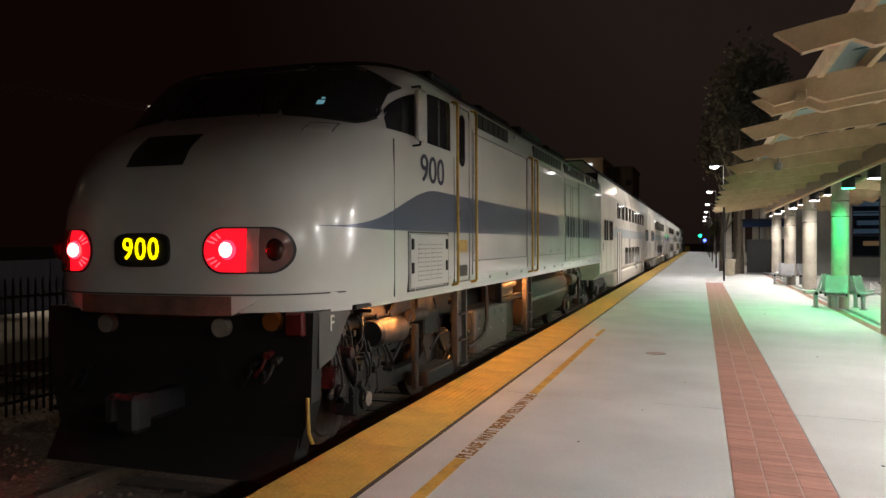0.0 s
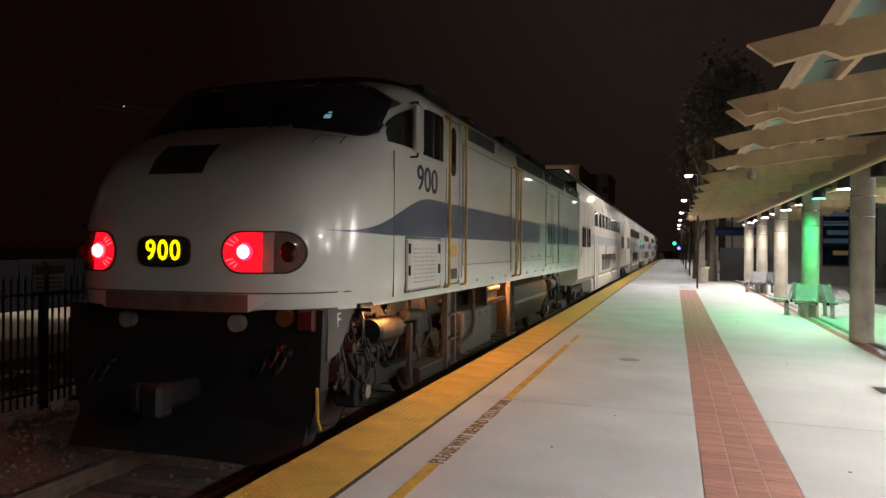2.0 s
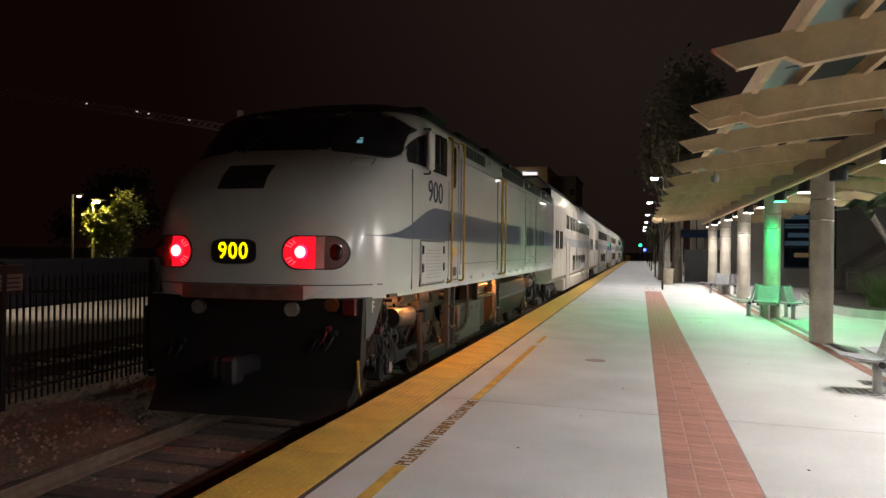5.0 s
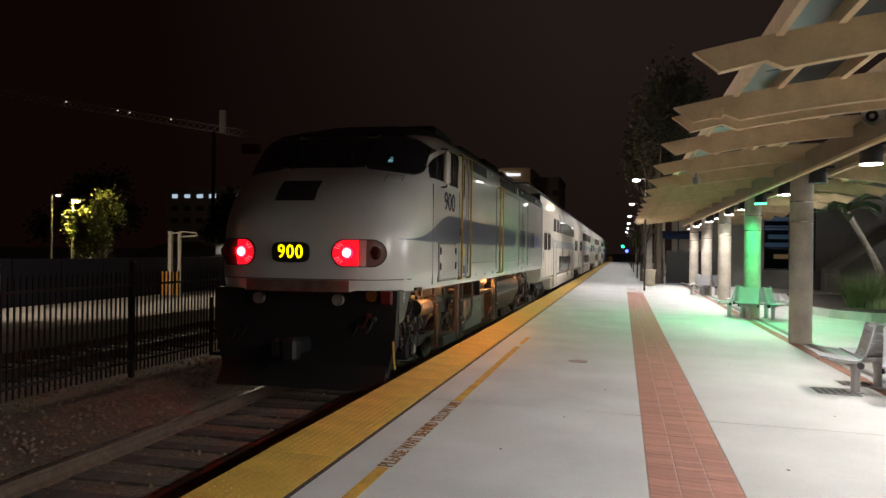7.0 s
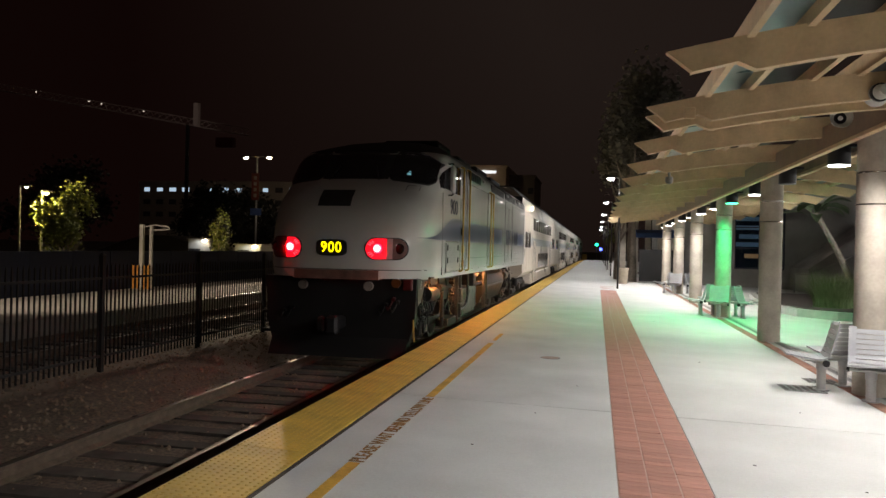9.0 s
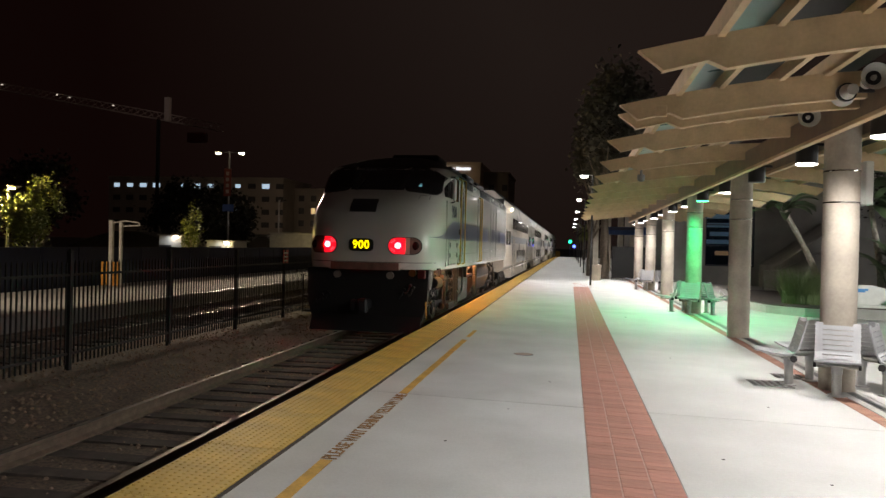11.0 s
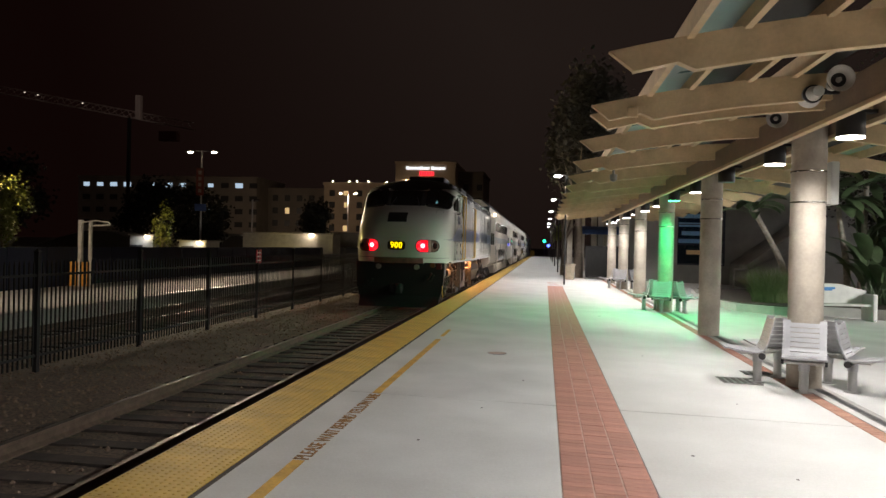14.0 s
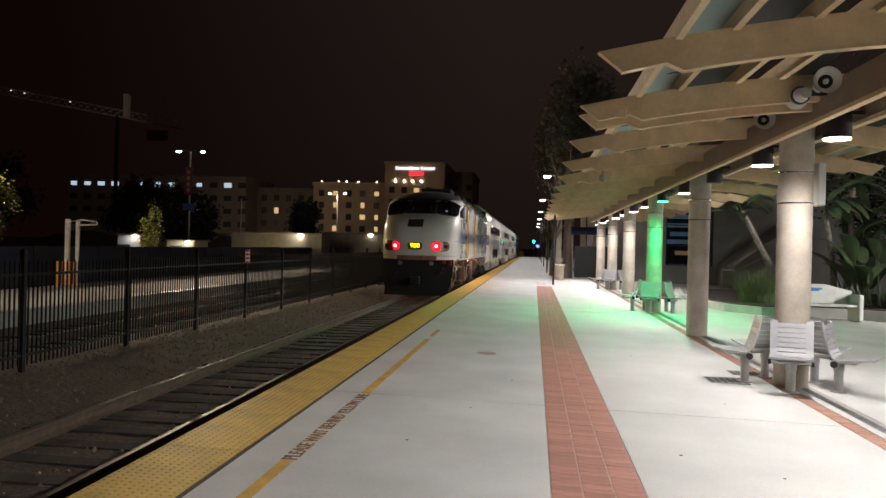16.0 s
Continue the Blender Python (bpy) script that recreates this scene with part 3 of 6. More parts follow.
def grate(x, y, n=6, size=0.5, dx=0.0):
    g = thing("drain_grate", "square slotted iron drain grate set in the concrete", "drain grate", pose(x, y, gz(x) + 0.002), "platform drains")
    bm = B()
    box(bm, -size / 2, size / 2, -size / 2, size / 2, -0.02, 0.004)
    part("frame", bm, M["iron"], g)
    for i in range(n):
        xx = -size / 2 + size * (i + 0.5) / n
        bm = B()
        box(bm, xx - 0.02, xx + 0.02, -size * 0.4, size * 0.4, 0.004, 0.009)
        part("slot", bm, M["edge"], g)


grate(2.62, 10.45)
grate(3.05, 11.2, 5, 0.4)

# tactile tiles: shared mesh with raised domes
bm = B()
TL = 1.22
sloped(bm, PLAT_L + 0.002, TACT_R - 0.002, 0.003, TL - 0.003, 0.004, gz(-2.4) - 0.05)
w = TACT_R - PLAT_L
for i in range(10):
    for j in range(20):
        x, y = PLAT_L + w * (i + 0.5) / 10, TL * (j + 0.5) / 20
        bmesh.ops.create_cone(bm, cap_ends=True, segments=6, radius1=0.014, radius2=0.009, depth=0.007, matrix=Matrix.Translation((x, y, gz(x) + 0.0065)))
tile_me = mesh_of(bm, "tactile_tile", M["tactile"])
for i in range(116):
    share("tactile_tile", tile_me, platform, pose(rnd.uniform(-0.002, 0.002), 8.0 - 12 * TL + i * TL, rnd.uniform(-0.001, 0.001)))

# red brick ribbons
bm = B()
sloped(bm, 0.186, 0.84, -14, 37.6, -0.005, -0.1)
sloped(bm, 3.17, 3.36, -14, 43, -0.006, -0.2)
part("mortar_bed", bm, M["mortar"], platform)


def paver_mesh(w, l):
    bm = B()
    box(bm, -w / 2, w / 2, -l / 2, l / 2, -0.05, 0.0, 0.002)
    bmesh.ops.delete(bm, geom=[f for f in bm.faces if f.normal.z < -0.9], context="FACES")
    return mesh_of(bm, "brick", M["brick"])


def box_bm(w, l):
    bm = B()
    box(bm, -w / 2, w / 2, -l / 2, l / 2, -0.05, 0.0, 0.003)
    return bm


pav = paver_mesh(0.206, 0.0985)
rest = []
for c in range(3):
    x = 0.186 + 0.218 * (c + 0.5)
    for j in range(0, 530):
        y = -13.9 + 0.1 * j
        if y > 37.5:
            break
        m = pose(x, y, gz(x) + rnd.uniform(-0.0025, 0.0005), rnd.uniform(-0.4, 0.4), rnd.uniform(-0.4, 0.4) + 1.16, rnd.uniform(-0.4, 0.4))
        if 4.2 <= y < 13.8:
            share("brick", pav, platform, m)
        else:
            rest.append(m)
vs, fs = [], []
src = [v.co.copy() for v in pav.vertices]
srcf = [tuple(p.vertices) for p in pav.polygons]
for m in rest:
    n0 = len(vs)
    vs += [tuple(m @ v) for v in src]
    fs += [tuple(n0 + k for k in f) for f in srcf]
me = bpy.data.meshes.new("distant_bricks")
me.from_pydata(vs, [], fs)
me.materials.append(M["brick"])
o = new("distant_bricks", me)
o.parent = platform
tagged(o, kind="stuff")
# one course of faded headers along the columns
header = mesh_of(box_bm(0.17, 0.088), "header_brick", M["pale_brick"])
vs, fs = [], []
src = [v.co.copy() for v in header.vertices]
srcf = [tuple(p.vertices) for p in header.polygons]
for j in range(0, 566):
    x, y = 3.17 + 0.095, -13.9 + 0.1 * j
    m = pose(x, y, gz(x) + rnd.uniform(-0.002, 0.0005), 0, 1.16, rnd.uniform(-0.6, 0.6))
    if 6.0 <= y < 16.0:
        share("brick", header, platform, m)
    else:
        n0 = len(vs)
        vs += [tuple(m @ v) for v in src]
        fs += [tuple(n0 + k for k in f) for f in srcf]
me = bpy.data.meshes.new("distant_headers")
me.from_pydata(vs, [], fs)
me.materials.append(M["pale_brick"])
o = new("distant_headers", me)
o.parent = platform
tagged(o, kind="stuff")
# slot drain beside the column line
bm = B()
sloped(bm, 3.475, 3.585, -14, 43, 0.001, -0.2)
part("slot_drain", bm, M["iron"], platform, "dark iron slot drain")
bm = B()
sloped(bm, 3.364, 3.471, -14, 43, 0.0, -0.2)
part("concrete_strip", bm, M["concrete_right"], platform)
bm = B()
sloped(bm, 3.589, 3.657, -14, 43, 0.0, -0.2)
part("concrete_strip", bm, M["kerb"], platform)
vs, fs = [], []
for j in range(700):
    y = 2.0 + 0.05 * j
    n0 = len(vs)
    vs += [(x, yy, gz(x) + 0.0035) for x, yy in ((3.495, y), (3.565, y), (3.565, y + 0.022), (3.495, y + 0.022))]
    fs.append((n0, n0 + 1, n0 + 2, n0 + 3))
me = bpy.data.meshes.new("drain_slots")
me.from_pydata(vs, [], fs)
me.materials.append(M["black"])
o = new("drain_slots", me)
o.parent = platform
tagged(o, kind="stuff")


# ---- the canopy ----
def column(k, y):
    c = thing("canopy_column", "round board-marked concrete column of the platform canopy", "column", pose(COLX, y, gz(COLX)), "canopy columns")
    bm = B()
    n = 34
    rows = []
    for i in range(n + 1):
        z = 3.44 * i / n
        r = 0.212 + (0.0035 if i % 3 == 0 else 0) + 0.002 * noise.noise((0, y, i * 1.7))
        rows.append([(r * math.cos(a), r * math.sin(a), z) for a in [2 * math.pi * j / 36 for j in range(37)]])
    grid(bm, rows)
    bmesh.ops.remove_doubles(bm, verts=bm.verts[:], dist=0.0005)
    bmesh.ops.recalc_face_normals(bm, faces=bm.faces[:])
    part("shaft", bm, M["column"], c, smooth=50)
    for z in (2.38, 2.78):
        bm = B()
        tube(bm, (0, 0, z), (0, 0, z + 0.018), 0.222, seg=36)
        part("steel_band", bm, M["band"], c, "thin bright steel band")
    return c


for k, y in enumerate(COLS):
    column(k, y)

# beam faces catch less light; their darker brown paints that in
for a, b in ((3.13, 3.205), (3.635, 3.71)):
    bm = B()
    box(bm, a, b, -9, 42.5, 3.185, 3.505, 0.006)
    beam = tagged(part("canopy_beam", bm, M["beam"]), "long brown timber beam bolted beside the columns", "beam", kind="structure")
    bm = B()
    box(bm, a - 0.012, b + 0.002, -9, 42.5, 3.13, 3.183, 0.006)
    part("lower_flange", bm, M["timber"], beam, "pale lower edge of the beam")


def arch(x, tip=3.30):
    """Height of the rafters' upper edge across the canopy."""
    d = abs(x - COLX) / 2.9
    return tip + 0.36 * (1 - d ** 1.7)


def rafter(y, low, shorter):
    r = thing("canopy_rafter", "beige painted curved timber rafter with a cut and notched tip", "rafter", pose(0, y, 0), "canopy rafters")
    half = 2.9 - (0.0 if not shorter else 0.1)
    up, dn = [], []
    for i in range(25):
        x = COLX - half + 2 * half * i / 24
        d = half - abs(x - COLX)
        z = arch(x) - low
        depth = 0.20 if d < 0.62 else 0.27
        depth = 0.03 if d < 0.01 else depth
        up.append((x, z))
        dn.append((x, z - depth))
    # the tip is cut back below, and the lower edge steps at the notch
    pts = [up[0]] + up[1:-1] + [up[-1]]
    tipcut = 0.20
    lower = [(COLX + half - tipcut, arch(COLX + half - tipcut) - low - 0.20)]
    for x in (COLX + half - 0.56, COLX + half - 0.70):
        lower.append((x, arch(x) - low - (0.19 if x > COLX + half - 0.6 else 0.28)))
    for i in range(1, 12):
        x = COLX + (half - 0.70) * (1 - i / 6)
        if -half + 0.7 < x - COLX < half - 0.7:
            lower.append((x, arch(x) - low - 0.28))
    for x in (COLX - half + 0.70, COLX - half + 0.56):
        lower.append((x, arch(x) - low - (0.28 if x > COLX - half + 0.6 else 0.19)))
    lower.append((COLX - half + tipcut, arch(COLX - half + tipcut) - low - 0.20))
    bm = B()
    prism(bm, pts + lower, "y", -0.045, 0.045)
    part("rafter_board", bm, M["timber"], r)
    bm = B()
    for a, b in zip(lower, lower[1:]):
        if abs(a[0] - b[0]) > 0.02:
            prism(bm, [(a[0], a[1] - 0.012), (b[0], b[1] - 0.012), (b[0], b[1] - 0.001), (a[0], a[1] - 0.001)], "y", -0.055, 0.055)
    part("edge_strip", bm, M["timber"], r, "pale lower edge strip")
    return r


RAFTS = [6.45 - 2.885 * (4 - k) if k < 5 else 8.85 + 2.885 * (k - 5) for k in range(0, 18)]
for k, y in enumerate(RAFTS):
    if y > 43:
        break
    rafter(y, 0.0, False)
# doubled rafter under the second bay, with a small junction box on it
rafter(RAFTS[5] + 0.22, 0.07, False)
for k, (x, wide) in enumerate(((1.17, 0.06), (1.62, 0.06), (2.25, 0.06), (2.72, 0.07), (4.12, 0.07), (4.59, 0.06), (5.22, 0.06), (5.67, 0.06))):
    bm = B()
    z = arch(x)
    box(bm, x - wide / 2, x + wide / 2, -9, 42.6, z - 0.03, z + 0.15)
    tagged(part("canopy_purlin", bm, M["timber"]), "beige timber purlin running along the canopy", "purlin", group="canopy purlins")
for a, b in ((1.2, 1.59), (5.25, 5.64)):
    bm = B()
    prism(bm, [(a + 0.002, arch(a) + 0.10), (b - 0.002, arch(b) + 0.10), (b - 0.002, arch(b) + 0.112), (a + 0.002, arch(a) + 0.112)], "y", -9, 42.6)
    tagged(part("canopy_glass", bm, M["panel_glass"]), "pale greenish glass panel strip in the canopy", "glass panel")
for a, b in ((1.65, 2.22), (2.75, 3.2), (3.64, 4.08), (4.62, 5.19)):
    bm = B()
    prism(bm, [(a + 0.002, arch(a) + 0.12), (b - 0.002, arch(b) + 0.12), (b - 0.002, arch(b) + 0.14), (a + 0.002, arch(a) + 0.14)], "y", -9, 42.6)
    tagged(part("roof_panel_strip", bm, M["grille"]), "dark louvred roof panel strip of the canopy", "roof panel")


def downlight(x, y, face, label):
    d = thing("canopy_light", label, "lamp", pose(x, y, 2.945), "canopy lights")
    bm = B()
    tube(bm, (0, 0, 0.02), (0, 0, 0.28), 0.15, seg=24)
    part("housing", bm, M["fitting"], d, smooth=40)
    bm = B()
    box(bm, -0.163, 0.263, -0.05, 0.05, 0.281, 0.32)
    part("mounting_bar", bm, M["fitting"], d)
    bm = B()
    tube(bm, (0, 0, 0.006), (0, 0, 0.019), 0.145, seg=24)
    part("lamp_face", bm, face, d)
    return d


for k, y in enumerate(COLS):
    for side, dy in ((-1, -1.47), (1, 1.32)):
        if (k - 3, side) == (2, -1):
            downlight(COLX - 0.05, y + dy, M["green_face"], "round canopy downlight glowing green")
        elif (k - 3, side) == (1, -1):
            downlight(COLX - 0.05, y + dy, M["dead_face"], "round dark canopy downlight, not lit")
        else:
            downlight(COLX - 0.05, y + dy, M["lamp_face"], "round canopy downlight glowing white")


def horn(x, y, z, turn):
    h = thing("horn_speaker", "round grey horn loudspeaker on the canopy beam", "loudspeaker", pose(x, y, z, 0, 0, turn), "horn loudspeakers")
    bm = B()
    prof = [(0.0, 0.05), (0.05, 0.07), (0.16, 0.10), (0.22, 0.125), (0.24, 0.135), (0.235, 0.115), (0.17, 0.085), (0.10, 0.05)]
    grid(bm, [[(r * math.cos(a), -d, r * math.sin(a)) for a in [2 * math.pi * j / 28 for j in range(29)]] for d, r in prof])
    bmesh.ops.remove_doubles(bm, verts=bm.verts[:], dist=0.0005)
    part("bell", bm, M["horn"], h, smooth=60)
    bm = B()
    tube(bm, (0, -0.10, 0), (0, -0.145, 0), 0.1, 0.1, 20)
    part("throat", bm, M["black"], h)
    bm = B()
    tube(bm, (0, -0.14, 0), (0, -0.2, 0), 0.03, 0.02, 12)
    part("core", bm, M["horn"], h)
    bm = B()
    tube(bm, (0, 0.12 if abs(turn) < 90 else 0.05, 0), (0, -0.01, 0), 0.06, 0.055, 14)
    part("driver", bm, M["horn"], h)
    bm = B()
    reach = 0.20 if abs(turn) < 90 else -0.34
    box(bm, min(0, reach), max(0, reach), 0.0, 0.04, -0.03, 0.03)
    part("bracket", bm, M["fitting"], h)


horn(2.98, 8.34, 3.44, -6)
horn(2.98, 10.45, 3.40, -6)
horn(2.91, 8.64, 3.41, 182)
bm = B()
bm2 = thing("ceiling_camera", "small grey camera housing under a rafter", "camera housing", pose(1.29, 14.62, 2.97))
tube(bm, (0, 0, 0.02), (0, 0, 0.1), 0.07, seg=16)
ball(bm, (0, 0, 0.02), 0.068, 1, 1, 0.8, 14)
part("housing", bm, M["steel"], bm2, smooth=50)
bm = B()
tube(bm, (0, 0, 0.1), (0, 0, 0.3), 0.025)
part("stem", bm, M["steel"], bm2)
# junction box on the doubled rafter, sign box behind the nearest column
j = thing("junction_box", "small beige junction box screwed to a rafter", "junction box", pose(0.98, RAFTS[5] - 0.06, 3.22))
bm = B()
box(bm, -0.06, 0.06, -0.03, 0.02, -0.06, 0.06, 0.008)
part("cover", bm, M["timber"], j)
s = thing("display_case", "white edge-lit sign case fixed behind a column", "sign case", pose(COLX + 0.33, 10.62, 2.30))
bm = B()
box(bm, -0.06, 0.04, -0.25, 0.25, 0.0, 0.56, 0.012)
part("case", bm, M["white_bench"], s)
bm = B()
box(bm, 0.04, 0.048, -0.22, 0.22, 0.03, 0.53)
part("face", bm, M["shop"], s)


# posts made up to carry the added plaza lamps
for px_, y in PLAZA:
    pl = thing("plaza_lamp", "added plaza lamp post, out of view", "lamp post", pose(px_, y, gz(px_)), "plaza lamp posts")
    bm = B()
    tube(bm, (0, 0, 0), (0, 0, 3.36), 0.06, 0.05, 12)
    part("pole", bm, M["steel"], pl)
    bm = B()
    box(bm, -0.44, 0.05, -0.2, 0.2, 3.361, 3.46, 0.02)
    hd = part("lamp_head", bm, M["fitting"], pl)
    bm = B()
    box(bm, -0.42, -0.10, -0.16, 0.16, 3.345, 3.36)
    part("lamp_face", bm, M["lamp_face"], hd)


# ---- seats round the columns ----
def seat(m):
    s = thing("bench_seat", "grey slatted steel seat on one round leg beside a column", "bench", m, "seats round the columns")
    w = 0.25
    prof = [(-0.46, 0.46), (-0.40, 0.455), (-0.28, 0.43), (-0.10, 0.41), (-0.02, 0.415), (0.03, 0.44), (0.07, 0.52), (0.115, 0.68), (0.15, 0.82), (0.165, 0.875)]
    th = 0.02
    for x0, x1 in ((-w, -w + 0.085), (w - 0.085, w)):
        bm = B()
        for (a, za), (b, zb) in zip(prof, prof[1:]):
            nx, nz = (zb - za), -(b - a)
            l = math.hypot(nx, nz)
            nx, nz = nx / l * th, nz / l * th
            prism(bm, [(a, za), (b, zb), (b - nx, zb - nz), (a - nx, za - nz)], "x", x0, x1)
        part("side_frame", bm, M["bench"], s)
    k = 0
    dense = []
    for (a, za), (b, zb) in zip(prof, prof[1:]):
        n = max(2, int(math.hypot(b - a, zb - za) / 0.01))
        dense += [(a + (b - a) * i / n, za + (zb - za) * i / n) for i in range(n)]
    dense.append(prof[-1])
    i = 0
    while i + 4 < len(dense):
        run = dense[i:i + 6] if i + 8 < len(dense) else dense[i:]
        bm = B()
        for (a, za), (b, zb) in zip(run, run[1:]):
            nx, nz = (zb - za), -(b - a)
            l = math.hypot(nx, nz) or 1
            nx, nz = nx / l * th, nz / l * th
            prism(bm, [(a, za), (b, zb), (b - nx, zb - nz), (a - nx, za - nz)], "x", -w + 0.083, w - 0.083)
        part("slat", bm, M["bench"], s)
        i += 6 if i + 8 < len(dense) else 99
    bm = B()
    tube(bm, (-w + 0.02, 0.0, 0.375), (w - 0.02, 0.0, 0.375), 0.035, seg=14)
    tube_ = part("cross_tube", bm, M["bench_leg"], s)
    for x in (-1, 1):
        bm = B()
        tube(bm, (x * (w - 0.02), 0.0, 0.375), (x * (w + 0.012), 0.0, 0.375), 0.042, seg=16)
        part("tube_cap", bm, M["fitting"], tube_, "dark end cap")
    bm = B()
    box(bm, -0.16, 0.16, -0.24, 0.06, 0.385, 0.40)
    part("seat_bracket", bm, M["bench_leg"], s)
    bm = B()
    tube(bm, (0, -0.01, 0.0), (0, -0.01, 0.37), 0.055, seg=16)
    leg = part("leg", bm, M["bench_leg"], s, smooth=40)
    bm = B()
    tube(bm, (0, -0.01, 0.0), (0, -0.01, 0.02), 0.10, seg=20)
    part("foot_plate", bm, M["bench_leg"], leg)
    bm = B()
    tube(bm, (0, -0.01, 0.27), (0, -0.01, 0.375), 0.064, seg=16)
    part("collar", bm, M["bench"], leg, smooth=40)
    return s


first = None
for k in (0, 2, 4):
    y = COLS[3 + k]
    for a in (47, 123, 196, 262, 330):
        # the seats back on to the column and look outward
        d = 0.56
        ang = radians(a - 45 - 20)
        dx, dy = math.sin(ang) * d, -math.cos(ang) * d
        x, yy = COLX + dx, y + dy
        m = pose(x, yy, gz(x), 0, 0, a - 45 - 20)
        if first is None:
            first = seat(m)
        else:
            copy_thing(first, m)
# ---- the locomotive: x across, y from the nose towards the train, z up ----
LOCO_L = 18.9
NOSE = [(1.08, 0.03), (1.3, 0.0), (1.7, 0.0), (2.0, 0.05), (2.3, 0.15), (2.55, 0.32), (2.75, 0.58), (2.88, 0.85), (2.95, 1.02), (3.2, 1.28), (3.5, 1.60), (3.6, 1.76), (3.66, 1.95), (3.75, 2.3), (3.9, 2.9), (4.02, 3.6), (4.1, 4.4)]
HALF = [(1.08, 1.575), (1.25, 1.60), (3.35, 1.60), (3.5, 1.575), (3.62, 1.50), (3.75, 1.33), (3.9, 1.08), (4.02, 0.8), (4.1, 0.45)]
POWER = [(1.5, 3.5), (2.0, 3.45), (2.5, 3.2), (2.85, 2.8), (3.2, 2.8), (3.6, 2.9)]
ROUND = [(2.7, 1.9), (3.0, 1.1)]


def lut(tab, z):
    return float(np.interp(z, [p[0] for p in tab], [p[1] for p in tab]))


def side_w(u, z):
    """Half width of the body u metres behind the nose tip, at height z."""
    s = (u - lut(NOSE, z)) / lut(ROUND, z)
    w = lut(HALF, z)
    if s <= 0:
        return 0.0
    p = lut(POWER, z)
    return w if s >= 1 else w * (1 - (1 - s) ** p) ** (1 / p)


def front_u(x, z):
    """How far behind the nose tip the skin lies at x across and height z."""
    w = lut(HALF, z)
    q = min(0.999, abs(x) / w)
    p = lut(POWER, z)
    return lut(NOSE, z) + lut(ROUND, z) * (1 - (1 - q ** p) ** (1 / p))


loco = thing("locomotive", "white diesel passenger locomotive with a blue stripe, red tail lights lit", "locomotive")


def skin(name, zs, material, label="", y_end=LOCO_L):
    bm = B()
    rows = []
    for z in zs:
        u0, w, p = lut(NOSE, z), lut(HALF, z), lut(POWER, z)
        half = []
        for k in range(33):
            th = math.pi / 2 * k / 32
            q = math.sin(th) ** (2 / p)
            s = math.cos(th) ** (2 / p)
            half.append((w * q, u0 + lut(ROUND, z) * (1 - s)))
        half += [(w, y) for y in (4.4, 6, 9, 12, 15, 18)] + [(w, y_end)]
        half = [(x, min(y, y_end)) for x, y in half]
        rows.append([(-x, y, z) for x, y in half[::-1]] + [(x, y, z) for x, y in half[1:]])
    grid(bm, rows)
    bmesh.ops.remove_doubles(bm, verts=bm.verts[:], dist=0.0004)
    bmesh.ops.recalc_face_normals(bm, faces=bm.faces[:])
    return part(name, bm, material, loco, label, smooth=55)


body = skin("body", [1.08, 1.12, 1.2, 1.3, 1.5, 1.7, 1.85, 2.0, 2.15, 2.3, 2.43, 2.55, 2.66, 2.75, 2.82, 2.88, 2.92, 2.95, 3.05, 3.2, 3.35, 3.45, 3.5, 3.54, 3.58], M["paint"])
skin("roof", [3.58, 3.60, 3.62, 3.68, 3.75, 3.82, 3.9, 3.96, 4.02, 4.06, 4.1], M["roof"], "dark roof, its shade put into the colour")
bm = B()
box(bm, -0.45, 0.45, 4.4, LOCO_L, 4.09, 4.11)
box(bm, -1.57, 1.57, 0.9, LOCO_L, 1.06, 1.10)
box(bm, -1.5, 1.5, LOCO_L - 0.05, LOCO_L - 0.01, 1.08, 3.9)
part("deck", bm, M["frontdark"], loco, "dark underside and end wall")
for y0, y1, h in ((5.4, 7.0, 4.32), (8.2, 10.4, 4.28), (11.5, 13.8, 4.36), (14.8, 17.5, 4.32)):
    bm = B()
    box(bm, -0.7, 0.7, y0, y1, 4.05, h, 0.05)
    part("roof_hatch", bm, M["roof"], loco)


def side_patch(name, us, lo, hi, material, off=0.004, label="", parent=None, right_only=True, nz=6):
    """A thin sheet laid on the skin of the right side between two heights."""
    bm = B()
    rows = []
    for u in us:
        a, b = (lo(u) if callable(lo) else lo), (hi(u) if callable(hi) else hi)
        rows.append([(side_w(u, a + (b - a) * k / nz) + off, u, a + (b - a) * k / nz) for k in range(nz + 1)])
    grid(bm, rows)
    if not right_only:
        g = bmesh.ops.duplicate(bm, geom=bm.verts[:] + bm.edges[:] + bm.faces[:])
        bmesh.ops.scale(bm, vec=(-1, 1, 1), verts=[v for v in g["geom"] if isinstance(v, bmesh.types.BMVert)])
    bmesh.ops.recalc_face_normals(bm, faces=bm.faces[:])
    return part(name, bm, material, parent or loco, label, smooth=50)


def front_patch(name, xs, lo, hi, material, off=0.006, label="", nz=6, parent=None):
    bm = B()
    rows = []
    for x in xs:
        a, b = (lo(x) if callable(lo) else lo), (hi(x) if callable(hi) else hi)
        r = []
        for k in range(nz + 1):
            z = a + (b - a) * k / nz
            r.append((x * (1 + off * 0.4), front_u(x, z) - off, z))
        rows.append(r)
    grid(bm, rows)
    bmesh.ops.recalc_face_normals(bm, faces=bm.faces[:])
    return part(name, bm, material, parent or loco, label, smooth=50)


def span(a, b, n):
    return [a + (b - a) * i / n for i in range(n + 1)]


# blue wave that swells from a point on the nose into the side stripe
def wave_top(u):
    s = min(1, max(0, (u - 0.50) / 2.55))
    t = s * s * (3 - 2 * s)
    z = 1.835 + 0.455 * t ** 1.25
    return z - 0.03 * max(0, min(1, (u - 3.3) / 6))


